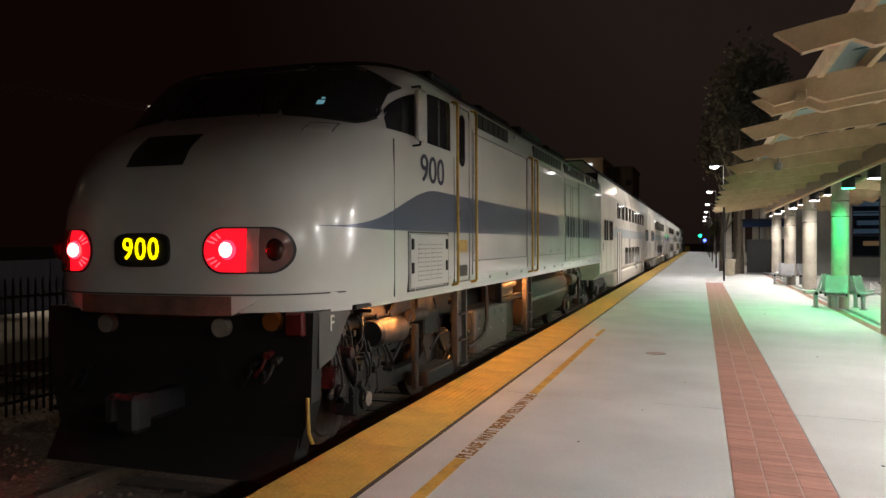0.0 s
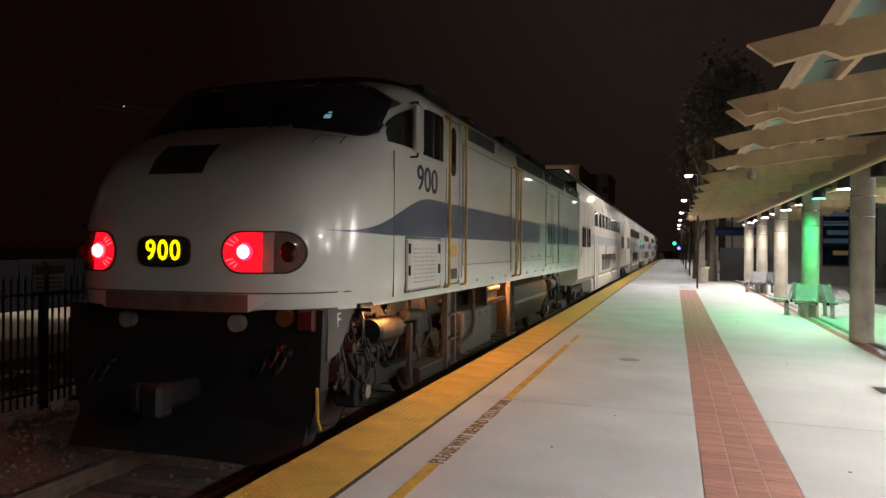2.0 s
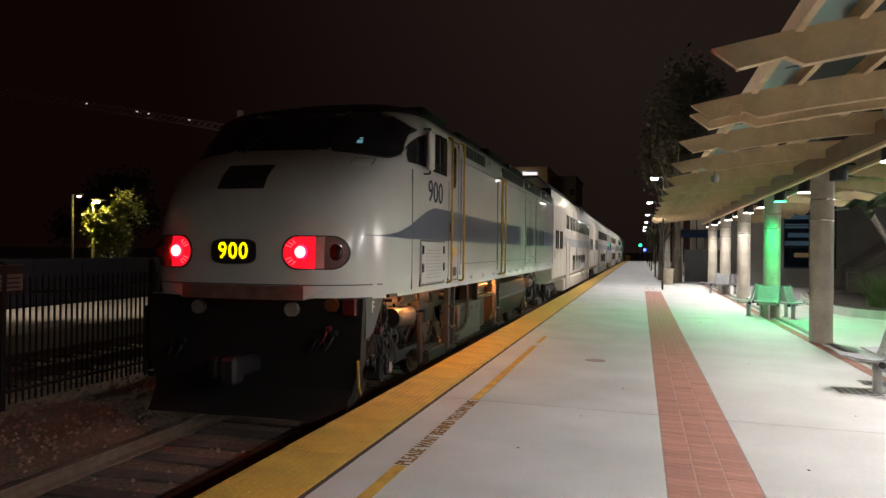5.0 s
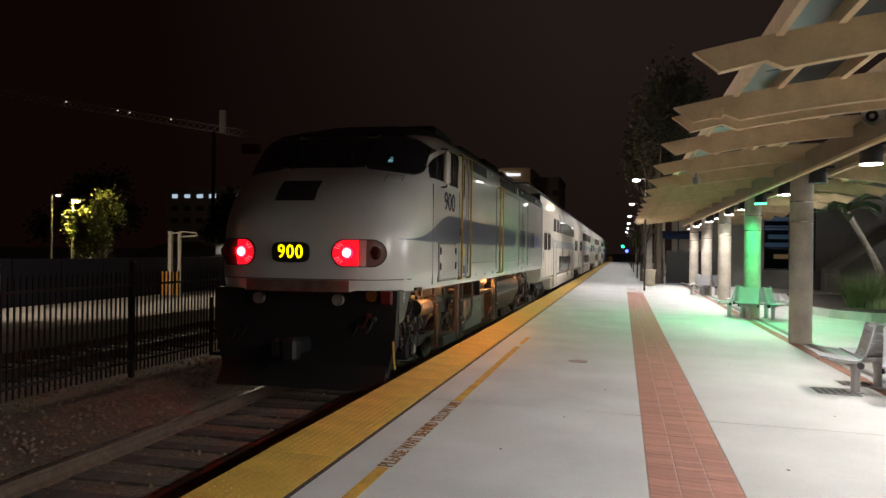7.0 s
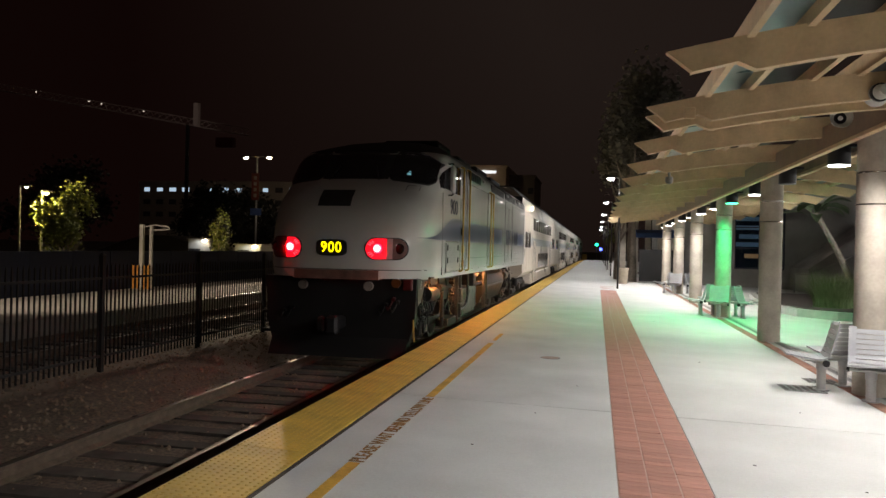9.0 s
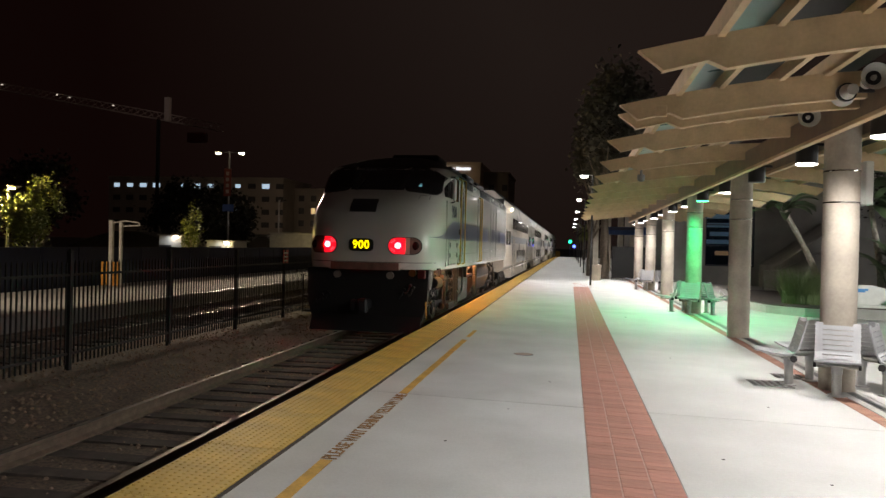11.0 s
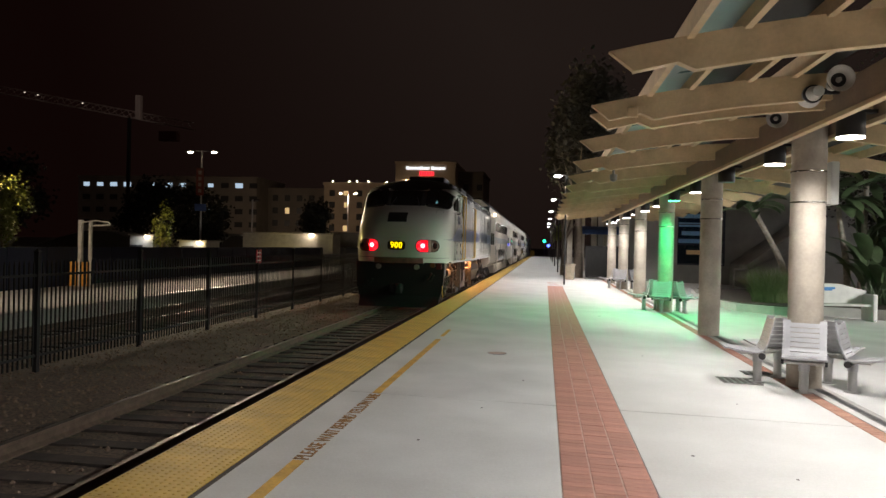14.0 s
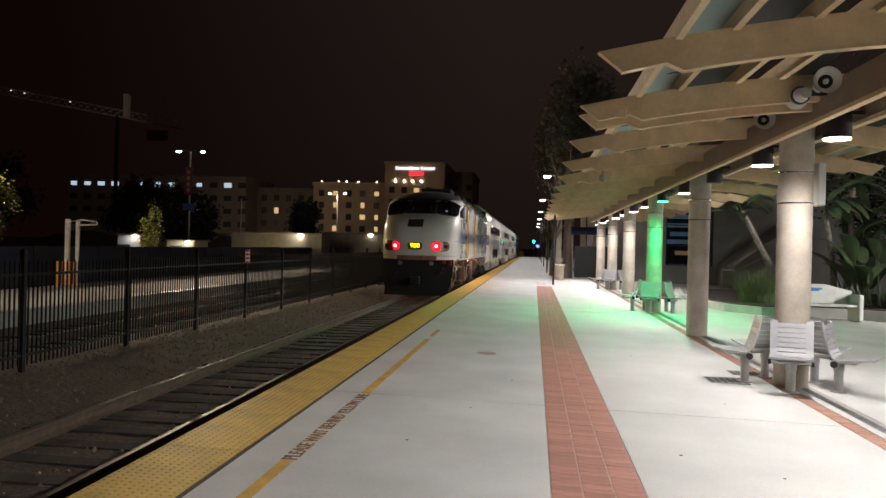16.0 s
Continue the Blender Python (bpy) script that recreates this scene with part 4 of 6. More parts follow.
side_patch("blue_wave", span(0.48, 3.4, 30) + span(3.5, 11.25, 16), lambda u: 1.83 - 0.025 * min(1, max(0, u - 0.48)), wave_top, M["blue"], label="faded blue painted wave and stripe", right_only=False)
side_patch("blue_stripe", span(16.1, 18.6, 4), 1.80, 2.25, M["blue"], label="faded blue painted stripe")
# the maker's lettering on the side is drawn as plain bars
for i in range(9):
    u = 12.35 + i * 0.42
    side_patch("letter_bar", [u, u + (0.10 if i in (3, 5) else 0.24)], 1.80, 2.30, M["ink"], 0.02, "dark blue letter bar", nz=2)
# running number on the cab side
bm = text_bm("900", 0.445, Matrix.Translation((1.606, 2.93, 2.51)) @ Matrix(((0, 0, 1, 0), (1, 0, 0, 0), (0, 1, 0, 0), (0, 0, 0, 1))) @ Matrix.Diagonal((1.27, 1, 1, 1)), 0.004)
part("number_lettering", bm, M["ink"], loco, "dark blue running number")
bm = text_bm("F", 0.20, Matrix.Translation((1.453, 0.64, 0.95)) @ Matrix(((0, 0, 1, 0), (1, 0, 0, 0), (0, 1, 0, 0), (0, 0, 0, 1))))
part("letter_mark", bm, M["white_post"], loco, "white letter mark")


# windscreen, two panes with a pillar, each with a dark surround
for sg in (1, -1):
    x0, x1 = 0.62, 1.53
    xs = span(x0, x1, 16)
    def lo(x):
        q = abs(x)
        return 2.965 - 0.12 * (q - x0) + 0.16 * max(0, 1 - (x1 - q) / 0.16) ** 2 + 0.14 * max(0, 1 - (q - x0) / 0.14) ** 2
    def hi(x):
        q = abs(x)
        return 3.555 - 0.22 * max(0, (q - 0.95) / 0.55) ** 1.8 - 0.14 * max(0, 1 - (q - x0) / 0.14) ** 2
    front_patch("windscreen_surround", [sg * x for x in span(0.60, 1.555, 18)], lambda x: lo(max(x0, min(x1, abs(x)))) - 0.03, lambda x: hi(max(x0, min(x1, abs(x)))) + 0.03, M["seal"], 0.006, "black rubber windscreen surround")
    front_patch("windscreen", [sg * (x0 + 0.03 + (x1 - x0 - 0.06) * i / 16) for i in range(17)], lo, hi, M["pane"], 0.014, "dark windscreen pane")
# dim light on the pillars and upper edge is painted as dark patches
front_patch("centre_surround", span(-0.66, 0.66, 14), 2.95, 3.59, M["seal"], 0.006, "dark patch for dim pillars round the centre windscreen")
front_patch("centre_screen", span(-0.52, 0.52, 12), 2.97, 3.56, M["pane"], 0.012, "dark centre windscreen")
for sg in (1, -1):
    front_patch("brow", [sg * x for x in span(0.52, 1.15, 6)], 3.57, 3.60, M["roof"], 0.008, "dark strip standing for shade above the windscreen", nz=2)
# a cyan glint, painted as two glowing patches on the right pane
front_patch("cab_screen", span(0.98, 1.05, 3), 3.05, 3.10, M["glint"], 0.018, "small cyan glint painted on the windscreen")
front_patch("cab_screen", span(1.0, 1.04, 3), 3.115, 3.135, M["glint"], 0.018, "small cyan glint painted on the windscreen")
# nose hatch, a dark panel on the upper nose
front_patch("nose_hatch", span(-0.43, 0.20, 6), 2.38, 2.70, M["grille"], 0.01, "dark square nose panel")
# small flush hatch beside the windscreen
front_patch("flush_hatch", span(1.08, 1.30, 4), 2.70, 2.83, M["seam"], 0.004, "seam of a small flush hatch")
front_patch("flush_hatch_door", span(1.09, 1.29, 4), 2.71, 2.82, M["paint"], 0.009, "small flush hatch door")

# number box in the nose
bm = B()
pts = []
for a in range(0, 360, 15):
    c, s = math.cos(radians(a)), math.sin(radians(a))
    pts.append((-0.07 + 0.29 * math.copysign(abs(c) ** 0.5, c), 1.62 + 0.15 * math.copysign(abs(s) ** 0.5, s)))
prism(bm, pts, "y", -0.03, 0.06)
nb = part("number_box", bm, M["black"], loco, "black rounded number box")
for i, digit in enumerate("900"):
    bm = text_bm(digit, 0.27, Matrix.Translation((-0.07 + 0.137 * (i - 1), -0.036, 1.62)) @ pose(0, 0, 0, 90, 0, 0) @ Matrix.Diagonal((0.9, 1, 1, 1)))
    part("number_digit", bm, M["number"], nb, "glowing yellow digit")


# light clusters wrapped round both front corners
for sg in (1, -1):
    sh = -0.03 if sg > 0 else 0.07      # the lights sit slightly off the centre line

    def lens(name, a, b, material, off, label, rnd_in=False, rnd_out=False, h=0.185, parent=None):
        def edge(x):
            q = abs(x)
            d = 1.0
            if rnd_in:
                d = min(d, (q - a) / 0.18)
            if rnd_out:
                d = min(d, (b - q) / 0.18)
            d = max(0.0, min(1.0, d))
            return h * math.sqrt(max(0.0, 1 - (1 - d) ** 2))
        return front_patch(name, [sg * (a + (b - a) * 0.5 * (1 - math.cos(math.pi * k / 22))) for k in range(23)], lambda x: 1.615 - edge(x) - 0.001, lambda x: 1.615 + edge(x) + 0.001, material, off, label, parent=parent)
    rim = lens("light_bezel", 0.57 + sh, 1.315 + sh, M["seal"], 0.006, "dark light bezel", True, True, 0.20)
    redge = 0.96 if sg > 0 else 0.89
    lens("red_lens", 0.59 + sh, redge + sh, M["redglass"], 0.016, "red tail light lens", True, False, parent=rim)
    lens("clear_lens", redge + 0.003 + sh, 1.06 + sh, M["pinklens"] if sg > 0 else M["clearlens"], 0.016, "clear light lens", parent=rim)
    lens("outer_lens", 1.063 + sh, 1.295 + sh, M["clearlens"], 0.015, "reddish brown outer lens", False, True, parent=rim)
    bm = B()
    ball(bm, (sg * (0.81 + sh), front_u(0.81 + sh, 1.62) - 0.02, 1.62), 0.085, 1, 0.35, 1, 18)
    tl = part("tail_light", bm, M["redlens"], rim, "glowing red tail light", smooth=60)
    bm = B()
    ball(bm, (sg * (0.81 + sh), front_u(0.81 + sh, 1.62) - 0.046, 1.62), 0.066, 1, 0.3, 1, 16)
    part("tail_light_core", bm, M["redhot"], rim, "white-hot centre of the tail light", smooth=60)
    bm = B()
    ball(bm, (sg * (1.17 + sh), front_u(1.17 + sh, 1.62) - 0.01, 1.62), 0.10, 1, 0.5, 1, 16)
    part("headlight", bm, M["darklens"], rim, "unlit round headlight", smooth=60)
    # radiating flutes of the red lens
    for k in range(9):
        a = radians(120 + 15 * k)
        x0, z0 = 0.81 + sh + 0.13 * math.cos(a), 1.615 + 0.12 * math.sin(a)
        x1, z1 = 0.81 + sh + 0.21 * math.cos(a), 1.615 + 0.165 * math.sin(a)
        if x1 > 0.61 + sh:
            bm = B()
            tube(bm, (sg * x0, front_u(x0, z0) - 0.02, z0), (sg * x1, front_u(x1, z1) - 0.02, z1), 0.007, seg=5)
            part("lens_flute", bm, M["flute"], rim, "bright flute of the red lens")
for x in (0.5, -0.5):
    bm = B()
    path(bm, [(x, front_u(x, 2.93) - 0.03, 2.93), (x * 0.7, front_u(x, 3.25) - 0.04, 3.25)], 0.012)
    part("wiper", bm, M["black"], loco)

# front sill, bumper bar, pilot
front_patch("sill_band", span(-1.52, 1.52, 30), 1.225, 1.24, M["seam"], 0.006, "dark seam above the sill")


def band_low(x):
    return 1.055 + 0.16 * min(1, max(0, (abs(x) - 0.80) / 0.26))


for x0, x1, m, lab in ((-0.8, 0.8, "rust", "scuffed bumper band below the nose, tail-light red in its colour"), (0.802, 1.3, "paint", "white corner piece of the bumper band"), (-1.3, -0.802, "paint", "white corner piece of the bumper band")):
    bm = B()
    bx = span(x0, x1, 12)
    grid(bm, [[(x, front_u(x, 1.1) - 0.035 * (1 - (abs(x) / 1.25) ** 4), z0 * 1.222 + (1 - z0) * band_low(x)) for x in bx] for z0 in (1, 0.5, 0)] + [[(x, front_u(x, 1.1) + 0.25, band_low(x) + 0.003) for x in bx]])
    part("bumper_band", bm, M[m], loco, lab)
# side skirt below the sill: white lip that deepens to the front corner
side_patch("skirt_lip", span(0.62, 3.6, 12) + span(4, LOCO_L - 0.05, 10), lambda u: 1.06 - 0.02 * min(1, max(0, (u - 0.6) / 6)), 1.10, M["paint"], 0.01, "white sill lip", right_only=False, nz=2)
bm = B()
prism(bm, [(-1.45, 1.075), (1.45, 1.075), (1.42, 0.3), (1.25, -0.30), (-1.25, -0.30), (-1.42, 0.3)], "y", 0.30, 0.48)
part("pilot", bm, M["frontdark"], loco, "black pilot plate")
bm = B()
prism(bm, [(0.10, -0.36), (0.42, -0.34), (0.46, 0.02), (0.36, 0.10)], "x", -1.3, 1.3)
part("plough", bm, M["frontdark"], loco, "black snow plough")
bm = B()
prism(bm, [(0.40, 1.075), (1.05, 1.075), (0.86, 0.86), (0.66, 0.64), (0.40, 0.58)], "x", 1.40, 1.45)
part("letter_plate", bm, M["box_grey"], loco, "dark plate below the sill")
bm = B()
path(bm, [(1.40, 0.28, 0.35), (1.42, 0.26, 0.05), (1.42, 0.32, -0.05)], 0.018)
part("uncoupling_lever", bm, M["handrail"], loco, "yellow uncoupling lever")
bm = B()
box(bm, -0.13, 0.13, -0.2, 0.5, 0.14, 0.38, 0.05)
box(bm, -0.02, 0.20, -0.42, -0.2, 0.10, 0.42, 0.04)
box(bm, -0.2, -0.06, -0.36, -0.2, 0.14, 0.40, 0.04)
part("coupler", bm, M["black"], loco, "grimy coupler head")
for x, z, m in ((-0.70, 0.93, "disc"), (0.56, 0.93, "disc"), (1.08, 1.0, "amber")):
    bm = B()
    tube(bm, (x, 0.22, z), (x, 0.30, z), 0.085, seg=18)
    part("round_lamp", bm, M[m], loco, "round capped lamp" if m == "disc" else "amber round lamp", smooth=40)
bm = B()
box(bm, 1.2, 1.38, 0.24, 0.32, 0.87, 1.08, 0.02)
part("marker_lamp", bm, M["redmetal"], loco, "dark red marker lamp")
for i, (x, z) in enumerate(((0.90, 0.62), (1.04, 0.72), (1.12, 0.67), (-0.9, 0.5), (-1.05, 0.45))):
    bm = B()
    tube(bm, (x, 0.30, z), (x, 0.21, z - 0.02), 0.03, 0.036, 12)
    path(bm, [(x, 0.24, z), (x - 0.04, 0.20, z - 0.12), (x - 0.10, 0.20, z - 0.2), (x - 0.16, 0.29, z - 0.12)], 0.016)
    part("air_hose", bm, M["redmetal"] if i == 1 else M["under_light"] if i == 2 else M["frontdark"], loco, smooth=50)
bm = B()
box(bm, -1.62, -1.40, 0.5, 0.9, 0.35, 0.40)
box(bm, -1.62, -1.40, 0.5, 0.9, 0.0, 0.05)
path(bm, [(-1.6, 0.45, 0.0), (-1.6, 0.45, 0.9)], 0.02)
part("front_steps", bm, M["under"], loco)

# cab side: windows, door, mirror, number, handrails
def ctop(u):
    return 2.86 + 0.59 * math.sqrt(max(0, 1 - ((u - 3.35) / 1.82) ** 2)) if u < 3.35 else 3.45
side_patch("cab_trim", span(1.56, 3.78, 20), 2.76, lambda u: ctop(u) + 0.045, M["paint"], 0.012, "raised white window frame")
side_patch("quarter_window", span(1.64, 2.50, 12), lambda u: 2.84, lambda u: max(2.86, ctop(u) - 0.035), M["pane"], 0.018, "dark front quarter window")
side_patch("cab_window", span(2.70, 3.55, 8), 2.82, lambda u: ctop(u) - 0.03, M["pane"], 0.018, "dark sliding cab window")
side_patch("window_bar", [3.08, 3.13], 2.83, 3.38, M["seal"], 0.022)
bm = B()
box(bm, 1.66, 1.75, 2.16, 2.36, 2.78, 3.34, 0.03)
mir = part("side_mirror", bm, M["paint"], loco, "tall white side mirror")
bm = B()
path(bm, [(1.57, 2.30, 2.74), (1.7, 2.26, 2.74), (1.7, 2.26, 3.38), (1.55, 2.30, 3.38)], 0.012)
part("mirror_arm", bm, M["under"], mir)


def seam(u0, u1, z0, z1, t=0.012, off=0.005):
    """A thin dark frame line round a panel of the side."""
    bm = B()
    for a, b, c, d in ((u0, u1, z0, z0 + t), (u0, u1, z1 - t, z1), (u0, u0 + t, z0, z1), (u1 - t, u1, z0, z1)):
        xx = side_w((u0 + u1) / 2, (z0 + z1) / 2)
        box(bm, xx - 0.01, xx + off, a, b, c, d)
    return part("panel_seam", bm, M["seam"], loco)


seam(2.13, 3.50, 1.14, 1.80, 0.02)
bm = B()
xx = 1.60
box(bm, xx, xx + 0.018, 2.17, 3.46, 1.17, 1.77, 0.012)
louv = part("louvre_door", bm, M["paint"], loco, "white hatch door with louvre slots")
for c in range(4):
    for r_ in range(9):
        bm = B()
        box(bm, 1.616, 1.622, 2.40 + c * 0.215, 2.57 + c * 0.215, 1.25 + r_ * 0.050, 1.262 + r_ * 0.050)
        part("louvre_slot", bm, M["slot"], louv)
for z in (1.40, 1.66):
    for u in (2.22, 3.38):
        bm = B()
        box(bm, 1.615, 1.635, u - 0.025, u + 0.025, z - 0.06, z + 0.06, 0.005)
        part("latch", bm, M["under"], louv)
seam(3.74, 4.42, 1.16, 3.46, 0.016)
bm = B()
pts = [(4.08 + 0.12 * math.cos(radians(a)), 3.02 + (0.22 if math.sin(radians(a)) > 0 else -0.22) + 0.12 * math.sin(radians(a))) for a in range(0, 360, 20)]
prism(bm, pts, "x", 1.598, 1.612)
part("door_window", bm, M["pane"], loco, "tall rounded door window")
bm = B()
box(bm, 1.60, 1.64, 3.82, 3.90, 1.95, 2.1, 0.01)
part("door_handle", bm, M["under"], loco)
for z in (1.22, 1.55):
    bm = B()
    box(bm, 1.59, 1.606, 3.95, 4.3, z, z + 0.16)
    part("step_pocket", bm, M["handrail"] if z > 1.5 else M["under_light"], loco, "recessed step pocket")
for u, top in ((3.66, 3.44), (4.50, 3.46), (8.15, 3.22), (8.62, 3.22)):
    bm = B()
    path(bm, [(1.60, u, 1.14), (1.68, u, 1.16), (1.68, u, top), (1.60, u, top + 0.02)], 0.02)
    part("handrail", bm, M["handrail"], loco, "yellow vertical handrail", smooth=50)
# side panels and upper grilles
for u0, u1, z0, z1 in ((4.62, 8.0, 1.42, 3.2), (8.75, 12.1, 1.42, 3.2), (12.15, 12.9, 1.3, 3.05), (13.2, 14.1, 1.3, 3.05), (14.3, 18.5, 1.3, 3.2)):
    seam(u0, u1, z0, z1, 0.012)
seam(1.75, 1.754, 1.12, 2.75, 0.002)
for u0, u1 in ((4.75, 6.6), (8.6, 11.6), (12.0, 15.2), (15.6, 18.4)):
    bm = B()
    box(bm, 1.55, 1.606, u0, u1, 3.30, 3.50)
    g = part("upper_grille", bm, M["grille"], loco, "dark upper side grille")
    for i in range(int((u1 - u0) / 0.3)):
        bm = B()
        box(bm, 1.604, 1.612, u0 + 0.3 * i + 0.02, u0 + 0.3 * i + 0.035, 3.31, 3.49)
        part("grille_bar", bm, M["under"], g)
bm = B()
box(bm, 1.595, 1.615, 8.0, LOCO_L - 0.1, 3.22, 3.25)
box(bm, 1.595, 1.612, 3.5, LOCO_L - 0.1, 1.22, 1.235)
part("rain_strip", bm, M["paint"], loco)
for u in (7.1, 12.6, 16.4, 18.5):
    bm = B()
    ball(bm, (1.60, u, 3.44), 0.05, 1, 1, 1, 8)
    part("lifting_lug", bm, M["bench_leg"], loco, "bright lifting lug")

for i in range(16):
    bm = B()
    u = 2.3 + 1.05 * i
    tube(bm, (1.60, u, 1.17), (1.622, u, 1.17), 0.022, seg=8)
    part("sill_bolt", bm, M["paint"], loco)
for u in (4.56, 8.05, 8.7, 12.12, 14.2):
    bm = B()
    box(bm, 1.598, 1.607, u - 0.006, u + 0.006, 1.24, 3.25)
    part("panel_joint", bm, M["seam"], loco)
for i, u in enumerate((9.4, 10.3, 11.2, 12.5, 13.6, 15.0, 16.0, 17.0)):
    bm = B()
    box(bm, 1.60, 1.625, u - 0.05, u + 0.05, 1.46 + 0.02 * (i % 3), 1.50 + 0.02 * (i % 3), 0.005)
    part("panel_latch", bm, M["paint"], loco)
# underframe
for sg in (1, -1):
    for cy in (3.05, 15.6):
        bogie = new("bogie")
        bogie.parent = loco
        bogie.matrix_basis = pose(0, cy, 0)
        bm = B()
        prism(bm, [(-1.9, 0.25), (-1.75, 0.42), (-0.9, 0.42), (-0.5, 0.18), (0.5, 0.18), (0.9, 0.42), (1.75, 0.42), (1.9, 0.25), (1.5, 0.02), (-1.5, 0.02)], "x", sg * 1.03, sg * 1.18)
        part("bogie_frame", bm, M["under"], bogie)
        for wy in (-1.35, 1.35):
            bm = B()
            tube(bm, (sg * 0.70, wy, 0.055), (sg * 0.83, wy, 0.055), 0.508, seg=32)
            tube(bm, (sg * 0.83, wy, 0.055), (sg * 0.85, wy, 0.055), 0.42, 0.40, seg=32)
            part("wheel", bm, M["wheel"], bogie, smooth=40)
            bm = B()
            box(bm, sg * 0.98, sg * 1.26, wy - 0.17, wy + 0.17, -0.10, 0.22, 0.03)
            tube(bm, (sg * 1.24, wy, 0.06), (sg * 1.30, wy, 0.06), 0.11, seg=14)
            part("axle_box", bm, M["under"], bogie)
            bm = B()
            tube(bm, (sg * 1.301, wy, 0.06), (sg * 1.33, wy, 0.06), 0.075, seg=16)
            part("axle_cap", bm, M["disc"], bogie, "pale axle end cap")
            for dy in (-0.3, 0.3):
                bm = B()
                coil = [(sg * 1.1 + 0.07 * math.cos(k * 0.785), wy + dy + 0.07 * math.sin(k * 0.785), 0.20 + 0.006 * k) for k in range(45)]
                rings = [[Vector(p) + Vector((math.cos(j * 1.2566) * 0.014 * math.cos(k * 0.785), math.cos(j * 1.2566) * 0.014 * math.sin(k * 0.785), math.sin(j * 1.2566) * 0.014)) for j in range(6)] for k, p in enumerate(coil)]
                grid(bm, rings)
                bmesh.ops.remove_doubles(bm, verts=bm.verts[:], dist=0.0004)
                part("coil_spring", bm, M["under"], bogie)
            bm = B()
            path(bm, [(sg * 1.22, wy - 0.35, 0.55), (sg * 1.24, wy + 0.05, 0.05)], 0.035)
            part("damper", bm, M["under"], bogie)
        bm = B()
        tube(bm, (sg * 1.24, -1.05, 0.70), (sg * 1.24, -0.35, 0.68), 0.15, seg=22)
        cyl = part("brake_cylinder", bm, M["under_light"], bogie, smooth=40)
        bm = B()
        tube(bm, (sg * 1.24, -1.12, 0.70), (sg * 1.24, -1.051, 0.70), 0.135, 0.15, seg=22)
        part("end_cap", bm, M["black"], cyl, "black cylinder end cap", smooth=40)
        bm = B()
        tube(bm, (sg * 1.28, -0.05, 0.80), (sg * 1.28, 0.42, 0.78), 0.075, seg=16)
        part("air_cylinder", bm, M["under_light"], bogie, smooth=40)
        bm = B()
        arc = [(-0.30 + 0.19 * math.cos(radians(k)), 1.04 + 0.19 * math.sin(radians(k))) for k in range(-180, 1, 20)]
        prism(bm, [(-1.05, 1.04)] + arc + [(0.42, 1.04), (0.42, 0.86), (-0.1, 0.80), (-1.05, 0.88)], "x", sg * 1.08, sg * 1.12)
        part("cutout_plate", bm, M["under_light"], bogie)
        bm = B()
        box(bm, sg * 1.37, sg * 1.43, -0.24, -0.14, -0.05, 0.72, 0.01)
        part("hanger_post", bm, M["under"], bogie)
        bm = B()
        prism(bm, [(0.42, 0.98), (0.95, 1.0), (0.92, 0.62), (1.0, 0.30), (0.78, 0.12), (0.62, 0.40), (0.70, 0.66), (0.44, 0.72)], "x", sg * 1.16, sg * 1.20)
        part("torn_guard", bm, M["under_light"], bogie)
        for k in range(3):
            bm = B()
            box(bm, sg * (1.24 + 0.09 * k), sg * (1.31 + 0.09 * k), -0.05, 0.95, 0.10, 0.13)
            part("step_plank", bm, M["under_light"], bogie)
        bm = B()
        box(bm, sg * 1.24, sg * 1.50, -0.05, 0.95, -0.04, 0.097)
        part("step_box", bm, M["under"], bogie)
        bm = B()
        box(bm, sg * 1.0, sg * 1.3, 0.4, 0.9, 0.5, 0.8, 0.02)
        part("brake_rigging", bm, M["under"], bogie)
        bm = B()
        box(bm, sg * 1.0, sg * 1.25, -1.1, -0.7, 0.5, 0.75, 0.02)
        part("brake_rigging", bm, M["under"], bogie)
        bm = B()
        path(bm, [(sg * 1.25, -1.0, 0.9), (sg * 1.3, -0.9, 0.6), (sg * 1.28, -0.6, 0.35), (sg * 1.26, -0.3, 0.5), (sg * 1.3, -0.1, 0.8)], 0.022)
        part("brake_hose", bm, M["black"], bogie, smooth=50)
        bm = B()
        path(bm, [(sg * 1.25, 0.9, 0.95), (sg * 1.3, 1.0, 0.5), (sg * 1.27, 0.7, 0.3)], 0.018)
        part("brake_hose", bm, M["black"], bogie, smooth=50)
        bm = B()
        path(bm, [(sg * 1.2, -0.5, 0.9), (sg * 1.25, -0.45, 0.62), (sg * 1.22, 0.2, 0.66)], 0.02)
        part("brake_hose", bm, M["black"], bogie, smooth=50)
        bm = B()
        box(bm, sg * 0.9, sg * 0.95, -1.6, 1.9, 0.35, 1.04)
        part("inner_plate", bm, M["under"], bogie)
    for cy in (4.4, 8.68):
        bm = B()
        for u in (cy - 0.2, cy + 0.2):
            box(bm, sg * 1.44, sg * 1.50, u - 0.02, u + 0.02, -0.05, 1.06)
        box(bm, sg * 1.40, sg * 1.43, cy - 0.18, cy + 0.18, -0.02, 1.0)
        lad = part("step_ladder", bm, M["box_grey"], loco, "grey steel step ladder")
        for z in (-0.10, 0.25, 0.60):
            bm = B()
            box(bm, sg * 1.431, sg * 1.54, cy - 0.18, cy + 0.18, z + 0.1, z + 0.125)
            part("tread", bm, M["under_light"], lad)
    bm = B()
    box(bm, sg * 1.0, sg * 1.38, 5.45, 7.38, -0.02, 0.66, 0.03)
    bat = part("battery_box", bm, M["box_grey"], loco, "dusty grey equipment box with square holes")
    for u in (5.62, 6.05, 6.5, 6.95):
        bm = B()
